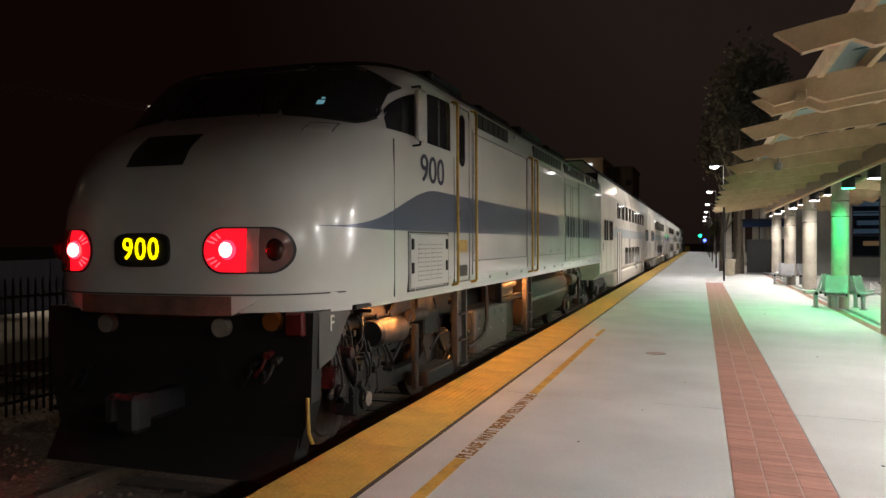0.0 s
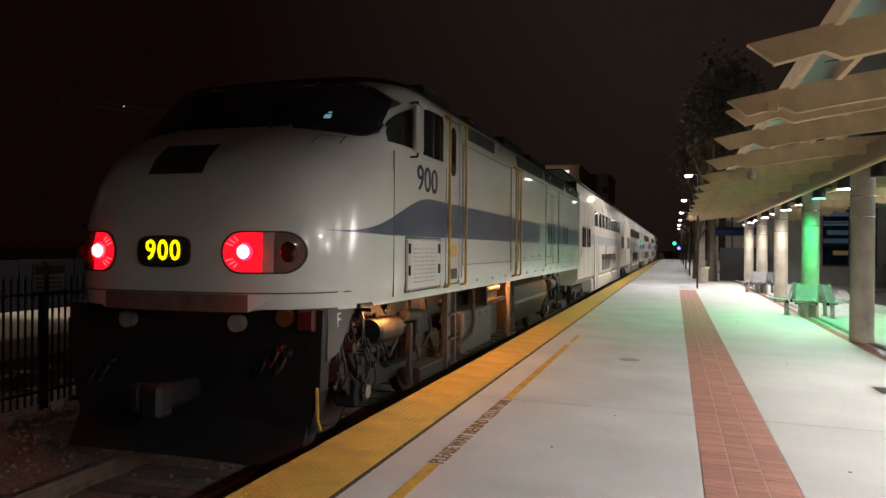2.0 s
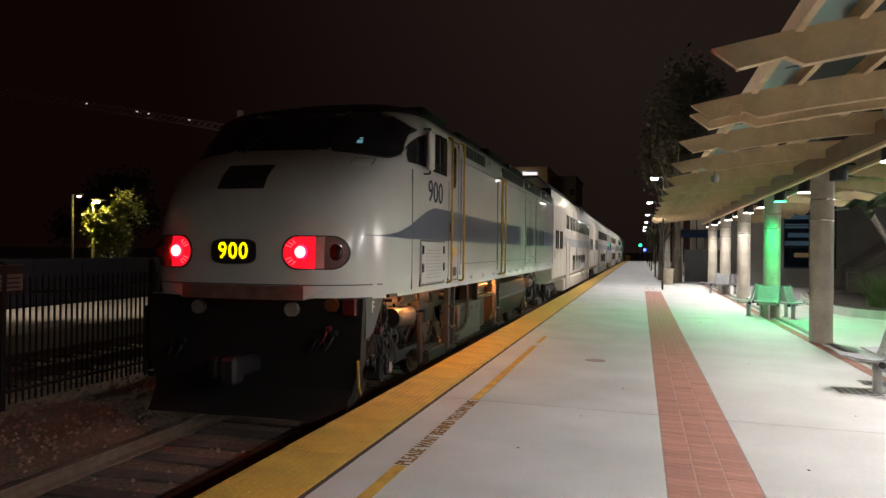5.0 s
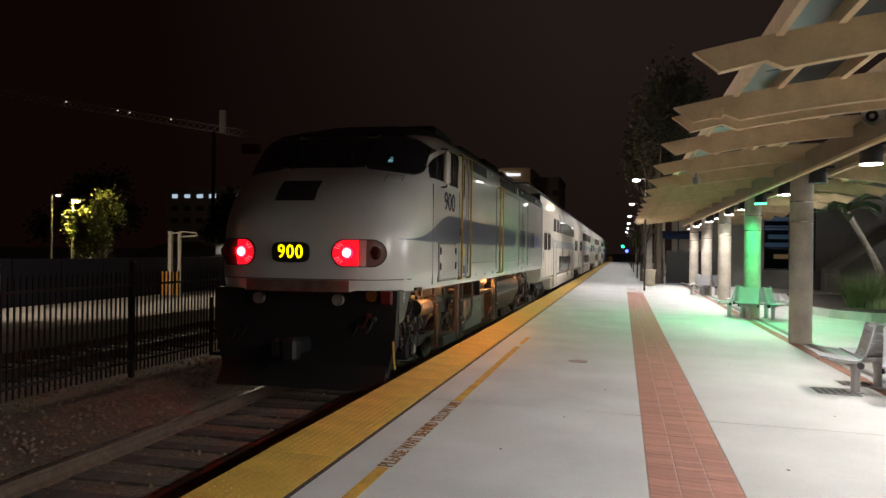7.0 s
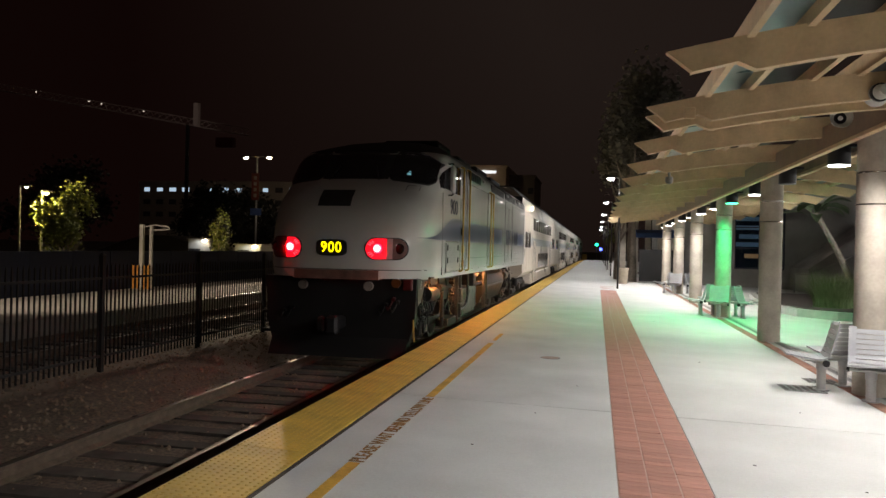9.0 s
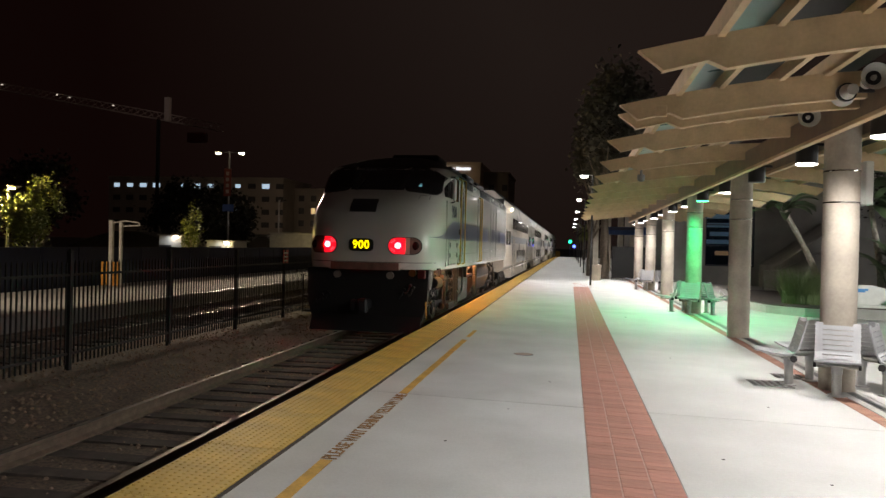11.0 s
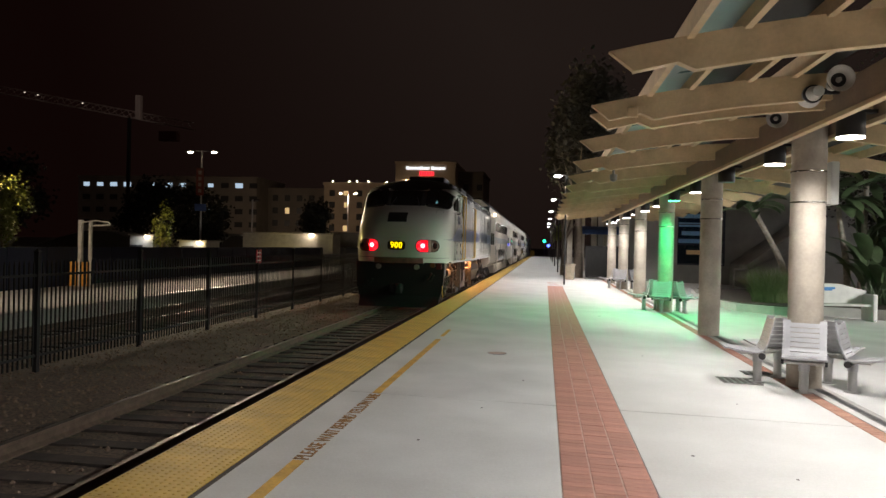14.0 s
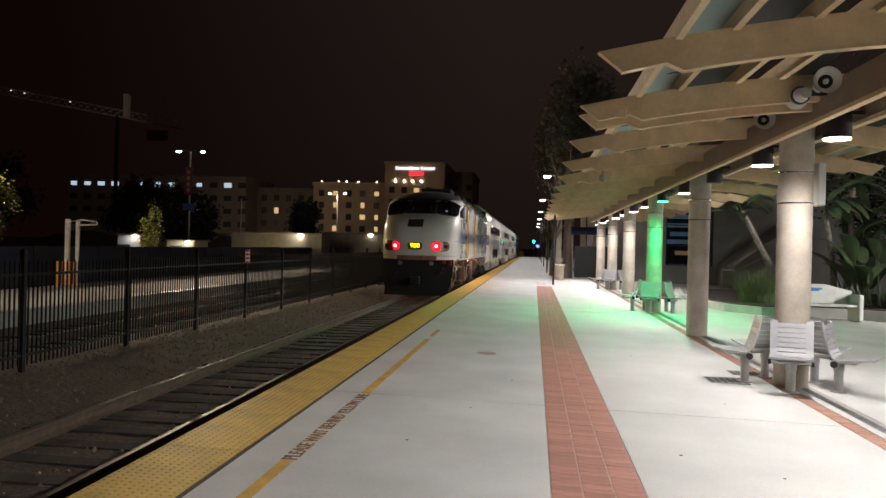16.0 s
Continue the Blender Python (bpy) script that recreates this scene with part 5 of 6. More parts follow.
        box(bm, sg * 1.381, sg * 1.385, u, u + 0.11, 0.50, 0.58)
        part("square_hole", bm, M["black"], bat)
    for u, z in ((5.6, 0.36), (6.3, 0.30), (7.1, 0.34), (5.7, 0.08), (6.9, 0.06)):
        bm = B()
        tube(bm, (sg * 1.38, u, z), (sg * 1.392, u, z), 0.022, seg=8)
        part("bolt", bm, M["steel"], bat)
    bm = B()
    box(bm, sg * 0.9, sg * 1.25, 7.42, 8.42, 0.0, 1.0, 0.03)
    part("equipment_locker", bm, M["under_light"], loco)
    bm = B()
    box(bm, sg * 1.30, sg * 1.42, 6.9, 8.42, 0.66, 0.74, 0.01)
    box(bm, sg * 1.30, sg * 1.42, 6.86, 6.94, 0.66, 1.05, 0.01)
    part("hanger_frame", bm, M["under"], loco)
    bm = B()
    tube(bm, (sg * 1.28, 7.0, 0.90), (sg * 1.28, 8.3, 0.92), 0.06, seg=14)
    part("exhaust_pipe", bm, M["under_light"], loco, smooth=40)
    bm = B()
    path(bm, [(sg * 1.42, 5.86, 1.0), (sg * 1.43, 5.90, 0.75), (sg * 1.44, 5.88, 0.48), (sg * 1.44, 5.72, 0.28), (sg * 1.42, 5.42, 0.20), (sg * 1.40, 4.95, 0.16)], 0.034)
    part("thick_hose", bm, M["black"], loco, smooth=50)
    bm = B()
    prism(bm, [(0.0, 0.92), (sg * 1.22, 0.92), (sg * 1.34, 0.86), (sg * 1.40, 0.74), (sg * 1.40, 0.56), (0.0, 0.56)], "y", 9.0, 13.5)
    tank_ = part("fuel_tank", bm, M["under"], loco, "long black fuel tank with a paler lower side", smooth=30)
    bm = B()
    prism(bm, [(0.0, 0.556), (sg * 1.40, 0.556), (sg * 1.40, 0.50), (sg * 1.24, 0.06), (0.0, 0.02)], "y", 9.0, 13.5)
    part("lower_side", bm, M["tank"], tank_, "paler lower side of the tank")
q_ = random.Random(12)
for i in range(110):
    u = q_.choice((q_.uniform(1.0, 1.9), q_.uniform(1.1, 2.6), q_.uniform(13.6, 17.6), q_.uniform(4.7, 5.4)))
    z, x = q_.uniform(0.2, 0.98), q_.uniform(1.15, 1.32)
    bm = B()
    kind_ = q_.random()
    if kind_ < 0.5:
        e_, g_ = q_.uniform(-0.12, 0.12), q_.uniform(0.12, 0.4)
        path(bm, [(x, u, z), (x + 0.04, u + e_ * 0.2, z - g_ * 0.4), (x + 0.04, u + e_ * 0.6, z - g_ * 0.8), (x, u + e_, z - g_)], q_.uniform(0.007, 0.014), 6)
        nm = "pipe"
    elif kind_ < 0.75:
        s_ = q_.uniform(0.02, 0.075)
        box(bm, x - s_, x, u - s_, u + s_, z - s_ * 0.8, z + s_ * 0.8, 0.008)
        nm = "bracket"
    else:
        tube(bm, (x - 0.08, u, z), (x + 0.03, u, z), q_.uniform(0.02, 0.055), seg=12)
        nm = "valve"
    part(nm, bm, M[q_.choice(("under", "black", "black"))], loco, smooth=45)
bm = B()
box(bm, -0.85, 0.85, 4.6, 13.4, 0.1, 1.06)
part("centre_frame", bm, M["under"], loco)
for u in (2.3, 4.75, 8.2, 14.0):
    bm = B()
    box(bm, 1.43, 1.48, u - 0.05, u + 0.05, 1.036, 1.056)
    part("step_light", bm, M["steplight"], loco, "glowing orange step light")

# ---- bilevel coaches ----
CAR_L = 25.9
coach = thing("passenger_coach", "silver-white bilevel railway coach with dark windows", "railway coach", None, "coaches of the train")
bm = B()
sec = [(-1.30, 0.45), (-1.50, 0.65), (-1.50, 3.35), (-1.36, 3.95), (-0.95, 4.32), (0.95, 4.32), (1.36, 3.95), (1.50, 3.35), (1.50, 0.65), (1.30, 0.45)]
prism(bm, sec, "y", 0.15, CAR_L - 0.15)
box(bm, -1.46, 1.46, 5.2, CAR_L - 5.2, -0.05, 0.5, 0.05)
part("body", bm, M["coach_paint"], coach)
bm = B()
prism(bm, [(-1.37, 3.96), (-0.95, 4.33), (0.95, 4.33), (1.37, 3.96), (0.95, 4.38), (-0.95, 4.38)], "y", 0.2, CAR_L - 0.2)
part("roof", bm, M["roof"], coach, "dark roof")
bm = B()
box(bm, -0.6, 0.6, -0.15, 0.18, 0.6, 3.3)
part("gangway", bm, M["black"], coach, "black gangway bellows")
for y in span(5.6, CAR_L - 7.0, 8):
    bm = B()
    box(bm, 1.49, 1.506, y, y + 1.35, 2.62, 3.22)
    part("upper_window", bm, M["coach_pane"], coach)
    bm = B()
    box(bm, 1.49, 1.506, y, y + 1.35, 0.72, 1.45)
    if y > 7.5 and y < CAR_L - 9:
        part("lower_window", bm, M["coach_pane"], coach)
    else:
        bm.free()
for y in (1.4, 2.9, CAR_L - 4.2, CAR_L - 2.7):
    bm = B()
    box(bm, 1.49, 1.506, y, y + 1.2, 1.75, 2.5)
    part("end_window", bm, M["coach_pane"], coach)
for y in (5.6, CAR_L - 7.1):
    bm = B()
    box(bm, 1.485, 1.510, y, y + 1.5, 0.06, 2.1)
    d = part("door", bm, M["coach_paint"], coach, "white double door with a dark gap")
    bm = B()
    for a in (0.0, 0.73, 1.44):
        box(bm, 1.50, 1.516, y + a, y + a + 0.06, 0.08, 2.08)
    part("door_gap", bm, M["seal"], d)
bm = B()
box(bm, 1.495, 1.503, 4.2, CAR_L - 4.4, 1.85, 2.22)
part("stripe", bm, M["coach_stripe"], coach, "faded blue stripe")
for y in span(0.6, CAR_L - 0.6, 18):
    bm = B()
    box(bm, 1.498, 1.508, y, y + 0.02, 0.70, 3.30)
    part("side_rib", bm, M["coach_paint"], coach)
bm = B()
box(bm, 1.498, 1.512, 0.2, CAR_L - 0.2, 2.45, 2.49)
part("waist_rail", bm, M["coach_paint"], coach)
for cy in (2.6, CAR_L - 2.6):
    bg = new("bogie")
    bg.parent = coach
    bg.matrix_basis = pose(0, cy, 0)
    bm = B()
    box(bm, 1.0, 1.2, -1.5, 1.5, 0.05, 0.35, 0.05)
    part("bogie_frame", bm, M["under"], bg)
    for wy in (-1.1, 1.1):
        bm = B()
        tube(bm, (0.7, wy, 0.0), (0.84, wy, 0.0), 0.44, seg=24)
        part("wheel", bm, M["wheel"], bg)
        bm = B()
        box(bm, 1.1, 1.28, wy - 0.15, wy + 0.15, -0.12, 0.2, 0.03)
        part("axle_box", bm, M["under_light"], bg)
bm = B()
box(bm, 1.46, 1.54, 4.6, 4.75, 3.55, 3.7)
part("side_lamp", bm, M["warm_face"], coach, "small white side lamp")
coaches = [coach]
for k in range(1, 5):
    coaches.append(copy_thing(coach, Matrix.Identity(4)))
for c in coaches[1:]:
    for ch in list(c.children):
        if ch.name.startswith("side_lamp"):
            bpy.data.objects.remove(ch)


# ---- beyond the track: fence, far platform, street ----
FX = -8.1
fence = thing("iron_fence", "black iron picket fence between the two tracks", "fence", pose(FX, 0, -0.55), kind="")
for z in (0.25, 1.55):
    bm = B()
    box(bm, -0.02, 0.02, -8, 120, z, z + 0.04)
    part("fence_rail", bm, M["fence"], fence)
bm = B()
box(bm, -0.038, 0.038, -0.038, 0.038, 0, 1.95)
bmesh.ops.create_cone(bm, cap_ends=True, segments=4, radius1=0.07, radius2=0.0, depth=0.06, matrix=pose(0, 0, 1.98, 0, 0, 45))
post_me = mesh_of(bm, "fence_post", M["fence"])
for i in range(41):
    share("fence_post", post_me, fence, pose(0, -7.6 + 3.14 * i, 0))
bm = B()
box(bm, -0.011, 0.011, -0.011, 0.011, 0.1, 1.74)
bmesh.ops.create_cone(bm, cap_ends=True, segments=4, radius1=0.016, radius2=0.0, depth=0.08, matrix=pose(0, 0, 1.78, 0, 0, 45))
pick_me = mesh_of(bm, "picket", M["fence"])
for i in range(290):
    share("picket", pick_me, fence, pose(0, 6.0 + 0.112 * i, 0))
bm = B()
for i in range(-110, 800):
    if 0 <= i < 290:
        continue
    y = 6.0 + 0.112 * i
    box(bm, -0.011, 0.011, y - 0.011, y + 0.011, 0.1, 1.8)
tagged(part("distant_pickets", bm, M["fence"], fence), kind="stuff")
sg = thing("warning_sign", "small red and white warning plate wired to the fence", "sign", pose(FX + 0.03, 20.7, 1.22))
bm = B()
box(bm, 0, 0.006, -0.2, 0.2, -0.19, 0.19)
plate = part("plate", bm, M["red_sign"], sg)
for i in range(3):
    bm = B()
    box(bm, 0.006, 0.009, -0.15, 0.15, -0.14 + 0.11 * i, -0.10 + 0.11 * i)
    part("writing_bar", bm, M["white_post"], plate)
sg = thing("warning_sign", "weathered white notice with a dark header on the fence", "sign", pose(FX + 0.03, 8.14, 1.17))
bm = B()
box(bm, 0, 0.006, -0.27, 0.27, -0.11, 0.11)
plate = part("plate", bm, M["disc"], sg)
for i in range(3):
    bm = B()
    box(bm, 0.006, 0.009, -0.22, 0.22, -0.075 + 0.06 * i, -0.055 + 0.06 * i)
    part("writing_bar", bm, M["black"], plate)
bm = B()
box(bm, 0, 0.008, -0.27, 0.27, 0.115, 0.25)
head = part("header_plate", bm, M["black"], sg, "dark header plate with a pale rim")
bm = B()
box(bm, 0.008, 0.010, -0.26, 0.26, 0.225, 0.24)
box(bm, 0.008, 0.010, -0.26, -0.24, 0.125, 0.225)
part("rim", bm, M["disc"], head)

bm = B()
box(bm, -18.2, -12.8, -12, 140, -0.95, -0.25)
tagged(part("far_platform", bm, M["kerb"]), "far platform with a pale concrete surface", "platform", kind="structure")
bm = B()
box(bm, -13.2, -12.8, -12, 140, -0.25, -0.244)
tagged(part("far_platform_edge", bm, M["disc"]), "worn dull edge strip of the far platform", "platform edge", kind="structure")
bm = B()
for i in range(70):
    y = -12 + 2.1 * i
    box(bm, -18.3, -18.25, y, y + 2.06, -0.6, 1.23 + 0.03 * rnd.random())
tagged(part("screen_fence", bm, M["blue_screen"]), "dark blue cloth on the street fence", "fence", kind="structure")

g = thing("gate_post", "white crossing post with an orange striped base", "post", pose(-17.5, 26.8, -0.25))
bm = B()
box(bm, -0.16, -0.01, -0.07, 0.07, 0.0, 2.56, 0.01)
box(bm, 0.26, 0.38, -0.05, 0.05, 0.0, 2.5, 0.01)
part("mast", bm, M["white_post"], g)
bm = B()
path(bm, [(-0.1, 0, 2.45), (0.5, 0, 2.54), (1.05, 0, 2.48), (1.1, 0, 2.38), (0.4, 0, 2.34)], 0.03)
part("arm", bm, M["white_post"], g)
for x in (-0.40, -0.17, 0.06, 0.29):
    bm = B()
    box(bm, x - 0.06, x + 0.06, -0.1, -0.08, 0.02, 0.95)
    part("orange_stripe", bm, M["orange"], g)


def street_lamp(x, y, h, face, arms, label, lampsize=0.3):
    s = thing("street_lamp", label, "street lamp", pose(x, y, -0.95), "street lamps")
    bm = B()
    tube(bm, (0, 0, 0), (0, 0, h + 0.95), 0.09, 0.06, 10)
    part("pole", bm, M["steel"], s)
    for d in arms:
        bm = B()
        tube(bm, (0, 0, h + 0.9), (d, 0, h + 0.95), 0.035)
        part("arm", bm, M["steel"], s)
        bm = B()
        box(bm, d - lampsize, d + lampsize, -0.18, 0.18, h + 0.86, h + 0.98, 0.03)
        hd = part("lamp_head", bm, M["fitting"], s)
        bm = B()
        ball(bm, (d, -0.05, h + 0.82), lampsize * 0.6, 1.0, 0.6, 0.45, 12)
        part("lamp_face", bm, face, hd)
    return s


# post made up for the added far platform lamp
street_lamp(-17.3, 8.0, 6.0, M["warm_face"], (0.3,), "added lamp post by the far platform, out of view", 0.22)
s = street_lamp(-28.6, 60.0, 9.1, M["warm_face"], (-1.0, 1.1), "tall twin-headed street lamp with a red banner, lit", 0.4)
bm = B()
box(bm, -0.42, 0.25, -0.12, -0.08, 6.3, 8.6)
bn = part("banner", bm, M["banner"], s, "red vertical banner")
for i in range(4):
    bm = B()
    box(bm, -0.22, 0.05, -0.13, -0.12, 6.55 + 0.5 * i, 6.85 + 0.5 * i)
    part("banner_mark", bm, M["disc"], bn)
bm = B()
box(bm, -0.5, 0.5, -0.12, -0.08, 5.0, 5.6)
part("street_sign", bm, M["blue_sign"], s, "blue street sign plate")
street_lamp(-28.2, 106.0, 8.9, M["warm_face"], (-1.1, 1.1), "distant twin-headed street lamp, lit", 0.4)
street_lamp(-34.6, 40.0, 4.9, M["warm_face"], (0.5,), "street lamp beside a lit tree", 0.22)
street_lamp(-33.2, 40.2, 4.55, M["sodium_face"], (0.3,), "yellow street lamp in a tree", 0.32)
street_lamp(-24.9, 62.0, 5.2, M["dead_face"], (0.4,), "small unlit street lamp", 0.22)


def tree(x, y, h, spread_r, material, n, label, trunk=0.16, base=-0.95, lean=0.0, low=0.35, leaf=1.0):
    t = thing("tree", label, "tree", pose(x, y, base))
    r = random.Random(int(x * 10 + y * 7))
    bm = B()
    pts = [(lean * s * s, 0.1 * math.sin(4 * s), h * 0.62 * s) for s in span(0, 1, 5)]
    for i, (a, b) in enumerate(zip(pts, pts[1:])):
        tube(bm, a, b, trunk * (1 - 0.13 * i), trunk * (1 - 0.13 * (i + 1)), 9, False)
    for k in range(8):
        a = r.uniform(0, 6.28)
        s = pts[r.choice((2, 3, 4))]
        e = (s[0] + math.cos(a) * spread_r * 0.7, s[1] + math.sin(a) * spread_r * 0.7, s[2] + h * r.uniform(0.1, 0.32))
        tube(bm, s, e, trunk * 0.4, trunk * 0.12, 6, False)
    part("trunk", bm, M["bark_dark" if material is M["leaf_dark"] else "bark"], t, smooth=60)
    vs, fs = [], []
    clumps = [(lean + r.gauss(0, 0.45) * spread_r, r.gauss(0, 0.45) * spread_r, h * r.uniform(low, 1.0)) for _ in range(22)]
    for i in range(n):
        cx, cy, cz = r.choice(clumps)
        px_, py_, pz_ = cx + r.gauss(0, 0.2) * spread_r, cy + r.gauss(0, 0.2) * spread_r, cz + r.gauss(0, 0.08) * h
        a, b = r.uniform(0, 6.28), r.uniform(-1.2, 1.2)
        l = r.uniform(0.09, 0.2) * leaf
        d = Vector((math.cos(a) * math.cos(b), math.sin(a) * math.cos(b), math.sin(b)))
        q = d.cross(Vector((r.random() - 0.5, r.random() - 0.5, 1))).normalized() * l * 0.45
        p = Vector((px_, py_, pz_))
        n0 = len(vs)
        vs += [tuple(p), tuple(p + d * l * 0.5 + q), tuple(p + d * l), tuple(p + d * l * 0.5 - q)]
        fs.append((n0, n0 + 1, n0 + 2, n0 + 3))
    me = bpy.data.meshes.new("crown")
    me.from_pydata(vs, [], fs)
    me.materials.append(material)
    o = new("crown", me)
    o.parent = t
    return t


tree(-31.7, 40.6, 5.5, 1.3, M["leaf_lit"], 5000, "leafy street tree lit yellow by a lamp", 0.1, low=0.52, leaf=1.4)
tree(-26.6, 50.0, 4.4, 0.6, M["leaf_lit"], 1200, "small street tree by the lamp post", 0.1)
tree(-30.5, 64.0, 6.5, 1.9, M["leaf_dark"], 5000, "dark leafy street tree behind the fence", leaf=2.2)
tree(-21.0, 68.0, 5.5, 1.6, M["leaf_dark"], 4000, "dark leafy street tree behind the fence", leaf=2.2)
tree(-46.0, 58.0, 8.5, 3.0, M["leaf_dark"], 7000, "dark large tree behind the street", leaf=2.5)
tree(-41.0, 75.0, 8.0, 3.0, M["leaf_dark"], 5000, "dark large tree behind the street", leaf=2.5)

for x0, x1, y, h, m in ((-41, -30, 58, 2.1, "tent"), (-29, -25.5, 66, 2.0, "tent")):
    t = thing("market_tent", "pale tent roof behind the street fence", "tent", pose((x0 + x1) / 2, y, -0.95))
    bm = B()
    w = (x1 - x0) / 2
    prism(bm, [(-w, 1.7), (-w * 0.6, 2.5), (-w * 0.2, h + 1.0), (w * 0.2, h + 1.0), (w * 0.6, 2.5), (w, 1.7)], "y", -2, 2)
    part("tent_roof", bm, M["tent"], t)
    bm = B()
    box(bm, -w + 0.1, w - 0.1, -1.9, 1.9, 0, 1.75)
    part("tent_wall", bm, M["tent"], t)
for x0, x1, y, h, lit in ((-21.5, -14.3, 74, 2.6, True), (-13.2, -10.9, 90, 3.2, True), (-31.5, -27.2, 72, 2.2, False), (-25.2, -17.4, 62, 2.3, True), (-31.3, -29.4, 55, 1.87, True), (-27.6, -25.4, 55.5, 1.5, True)):
    t = thing("site_cabin", "low pale site cabin behind the tracks", "cabin", pose((x0 + x1) / 2, y, -0.95))
    bm = B()
    w = (x1 - x0) / 2
    box(bm, -w, w, -1.2, 1.2, 0, h + 0.95, 0.03)
    part("cabin_wall", bm, M["kerb"], t)
    bm = B()
    box(bm, -w - 0.1, w + 0.1, -1.3, 1.3, h + 0.95, h + 1.05)
    part("cabin_roof", bm, M["steel"], t)
    bm = B()
    box(bm, -0.9, 0.1, -1.22, -1.2, 0.1, min(2.1, h + 0.6))
    part("cabin_door", bm, M["dim_pane"], t)
    if lit:
        bm = B()
        ball(bm, (w * 0.55, -1.35, h + 0.85), 0.14, 1.6, 0.7, 0.7, 10)
        part("wall_light", bm, M["warm_face"], t, "lit wall light")


def block(name, label, x0, x1, y, h, material, rows, lit, pane=(1.6, 1.7), seed=1, depth=25):
    b = thing(name, label, "building", pose((x0 + x1) / 2, y, -1.0))
    w = (x1 - x0) / 2
    bm = B()
    box(bm, -w, w, 0, depth, 0, h)
    wall = part("wall", bm, material, b)
    bm = B()
    box(bm, -w - 0.3, w + 0.3, -0.3, depth, h, h + 0.7)
    part("parapet", bm, material, b)
    r = random.Random(seed)
    pm = {}
    for k, m in (("cool", M["room_cool"]), ("warm", M["room_warm"]), ("dark", M["dim_pane"])):
        bm = B()
        box(bm, -pane[0] / 2, pane[0] / 2, -0.06, 0.02, -pane[1] / 2, pane[1] / 2)
        pm[k] = mesh_of(bm, "window", m)
    for z, step in rows:
        x = -w + step * 0.6
        while x < w - 1:
            k = lit(x / w, z / h, r)
            o = share("window", pm[k], b, pose(x, 0, z))
            if k != "dark":
                o.scale = (r.uniform(0.55, 1.0), 1, r.uniform(0.7, 1.0))
            x += step
    return b


block("apartment_building", "long dark apartment building with a lit upper window row", -147, -88, 222, 21.5, M["far_wall"], [(19.5, 4.6), (15.5, 4.6), (11.5, 4.6), (7.5, 4.6)],
      lambda a, z, r: "cool" if (z > 0.85 and r.random() < 0.75) or (a > 0.35 and r.random() < 0.2) else "dark", (2.5, 1.6), 3)
block("apartment_building", "dim brown apartment building", -88, -67, 232, 19, M["far_wall"], [(16.5, 4), (12.5, 4), (8.5, 4), (4.5, 4)],
      lambda a, z, r: "warm" if r.random() < 0.1 else "dark", (1.8, 1.9), 5)
hotel = block("hotel", "tan hotel wing with scattered lit windows", -66, -42.5, 220, 20, M["hotel_wall"], [(17.5, 4.2), (14, 4.2), (10.5, 4.2), (7, 4.2), (3.5, 4.2)],
      lambda a, z, r: "warm" if r.random() < 0.3 else "dark", (1.7, 1.8), 7)
tower = block("hotel_tower", "tan hotel tower with an illuminated rooftop sign", -43.5, -26, 216, 26, M["hotel_wall"], [(18.5, 3.6), (15, 3.6), (11.5, 3.6)],
      lambda a, z, r: "warm" if r.random() < 0.25 else "dark", (1.6, 1.8), 9)
block("hotel_annex", "dark tan hotel block beside the tower", -26, -18.5, 224, 24, M["far_wall"], [(20, 4), (16, 4)], lambda a, z, r: "dark", (1.6, 1.8), 11)
# rooftop letters drawn as plain bars, white above red
widths = [0.7] + [0.55] * 9 + [0.25] + [0.7] + [0.55] * 5
x = -5.6
for i, wd in enumerate(widths):
    if i != 10:
        bm = B()
        box(bm, x, x + wd, -0.35, -0.05, 24.4, 25.3 if i in (0, 6, 11) else 25.1)
        part("sign_bar", bm, M["sign_white"], tower, "glowing white letter bar")
    x += wd + 0.13
for i in range(6):
    bm = B()
    box(bm, -1.6 + 0.72 * i, -1.05 + 0.72 * i, -0.35, -0.05, 22.7, 23.8 if i else 24.0)
    part("sign_bar", bm, M["sign_red"], tower, "glowing red letter bar")
for i in range(4):
    bm = B()
    box(bm, -5.7 + 2.5 * i, -5.35 + 2.5 * i, -0.3, 0, 20.8, 21.3)
    part("facade_light", bm, M["warm_face"], tower, "warm facade light")
for x in (-9, -4.0, -1.5, 2.0, 7.5):
    bm = B()
    ball(bm, (x, -0.4, 21.0), 0.18, 1, 1, 0.8, 8)
    part("roof_light", bm, M["warm_face"], hotel, "warm roof light")
lamp("facade_bulb", "SPOT", (-33, 203, 22.5), (-35, 216, 18), 550, (1.0, 0.75, 0.45), 0.5, 120, 0.6)
lamp("facade_bulb", "SPOT", (-54, 203, 14), (-54, 220, 12), 480, (1.0, 0.75, 0.5), 0.5, 130, 0.6)

# tower crane far behind, its jib brightened by an added unseen lamp
lamp("crane_bulb", "SPOT", (-76.0, 134.0, 27.0), (-112.0, 150.0, 32.0), 750, (1.0, 0.8, 0.7), 0.3, 110, 0.8)
cr = thing("tower_crane", "dark lattice jib of a distant construction crane", "crane", pose(0, 0, 0))
a, b = Vector((-175, 150, 42.6)), Vector((-73.8, 150, 24.72))
bm = B()
for off in ((0, 0, 0), (0, 1.4, 0), (0, 0.7, 1.5)):
    tube(bm, a + Vector(off), b + Vector(off), 0.09, seg=5)
n = 60
for i in range(n):
    p, q = a.lerp(b, i / n), a.lerp(b, (i + 1) / n)
    tube(bm, p, q + Vector((0, 0.7, 1.5)), 0.05, seg=4)
    tube(bm, p + Vector((0, 0.7, 1.5)), q, 0.05, seg=4)
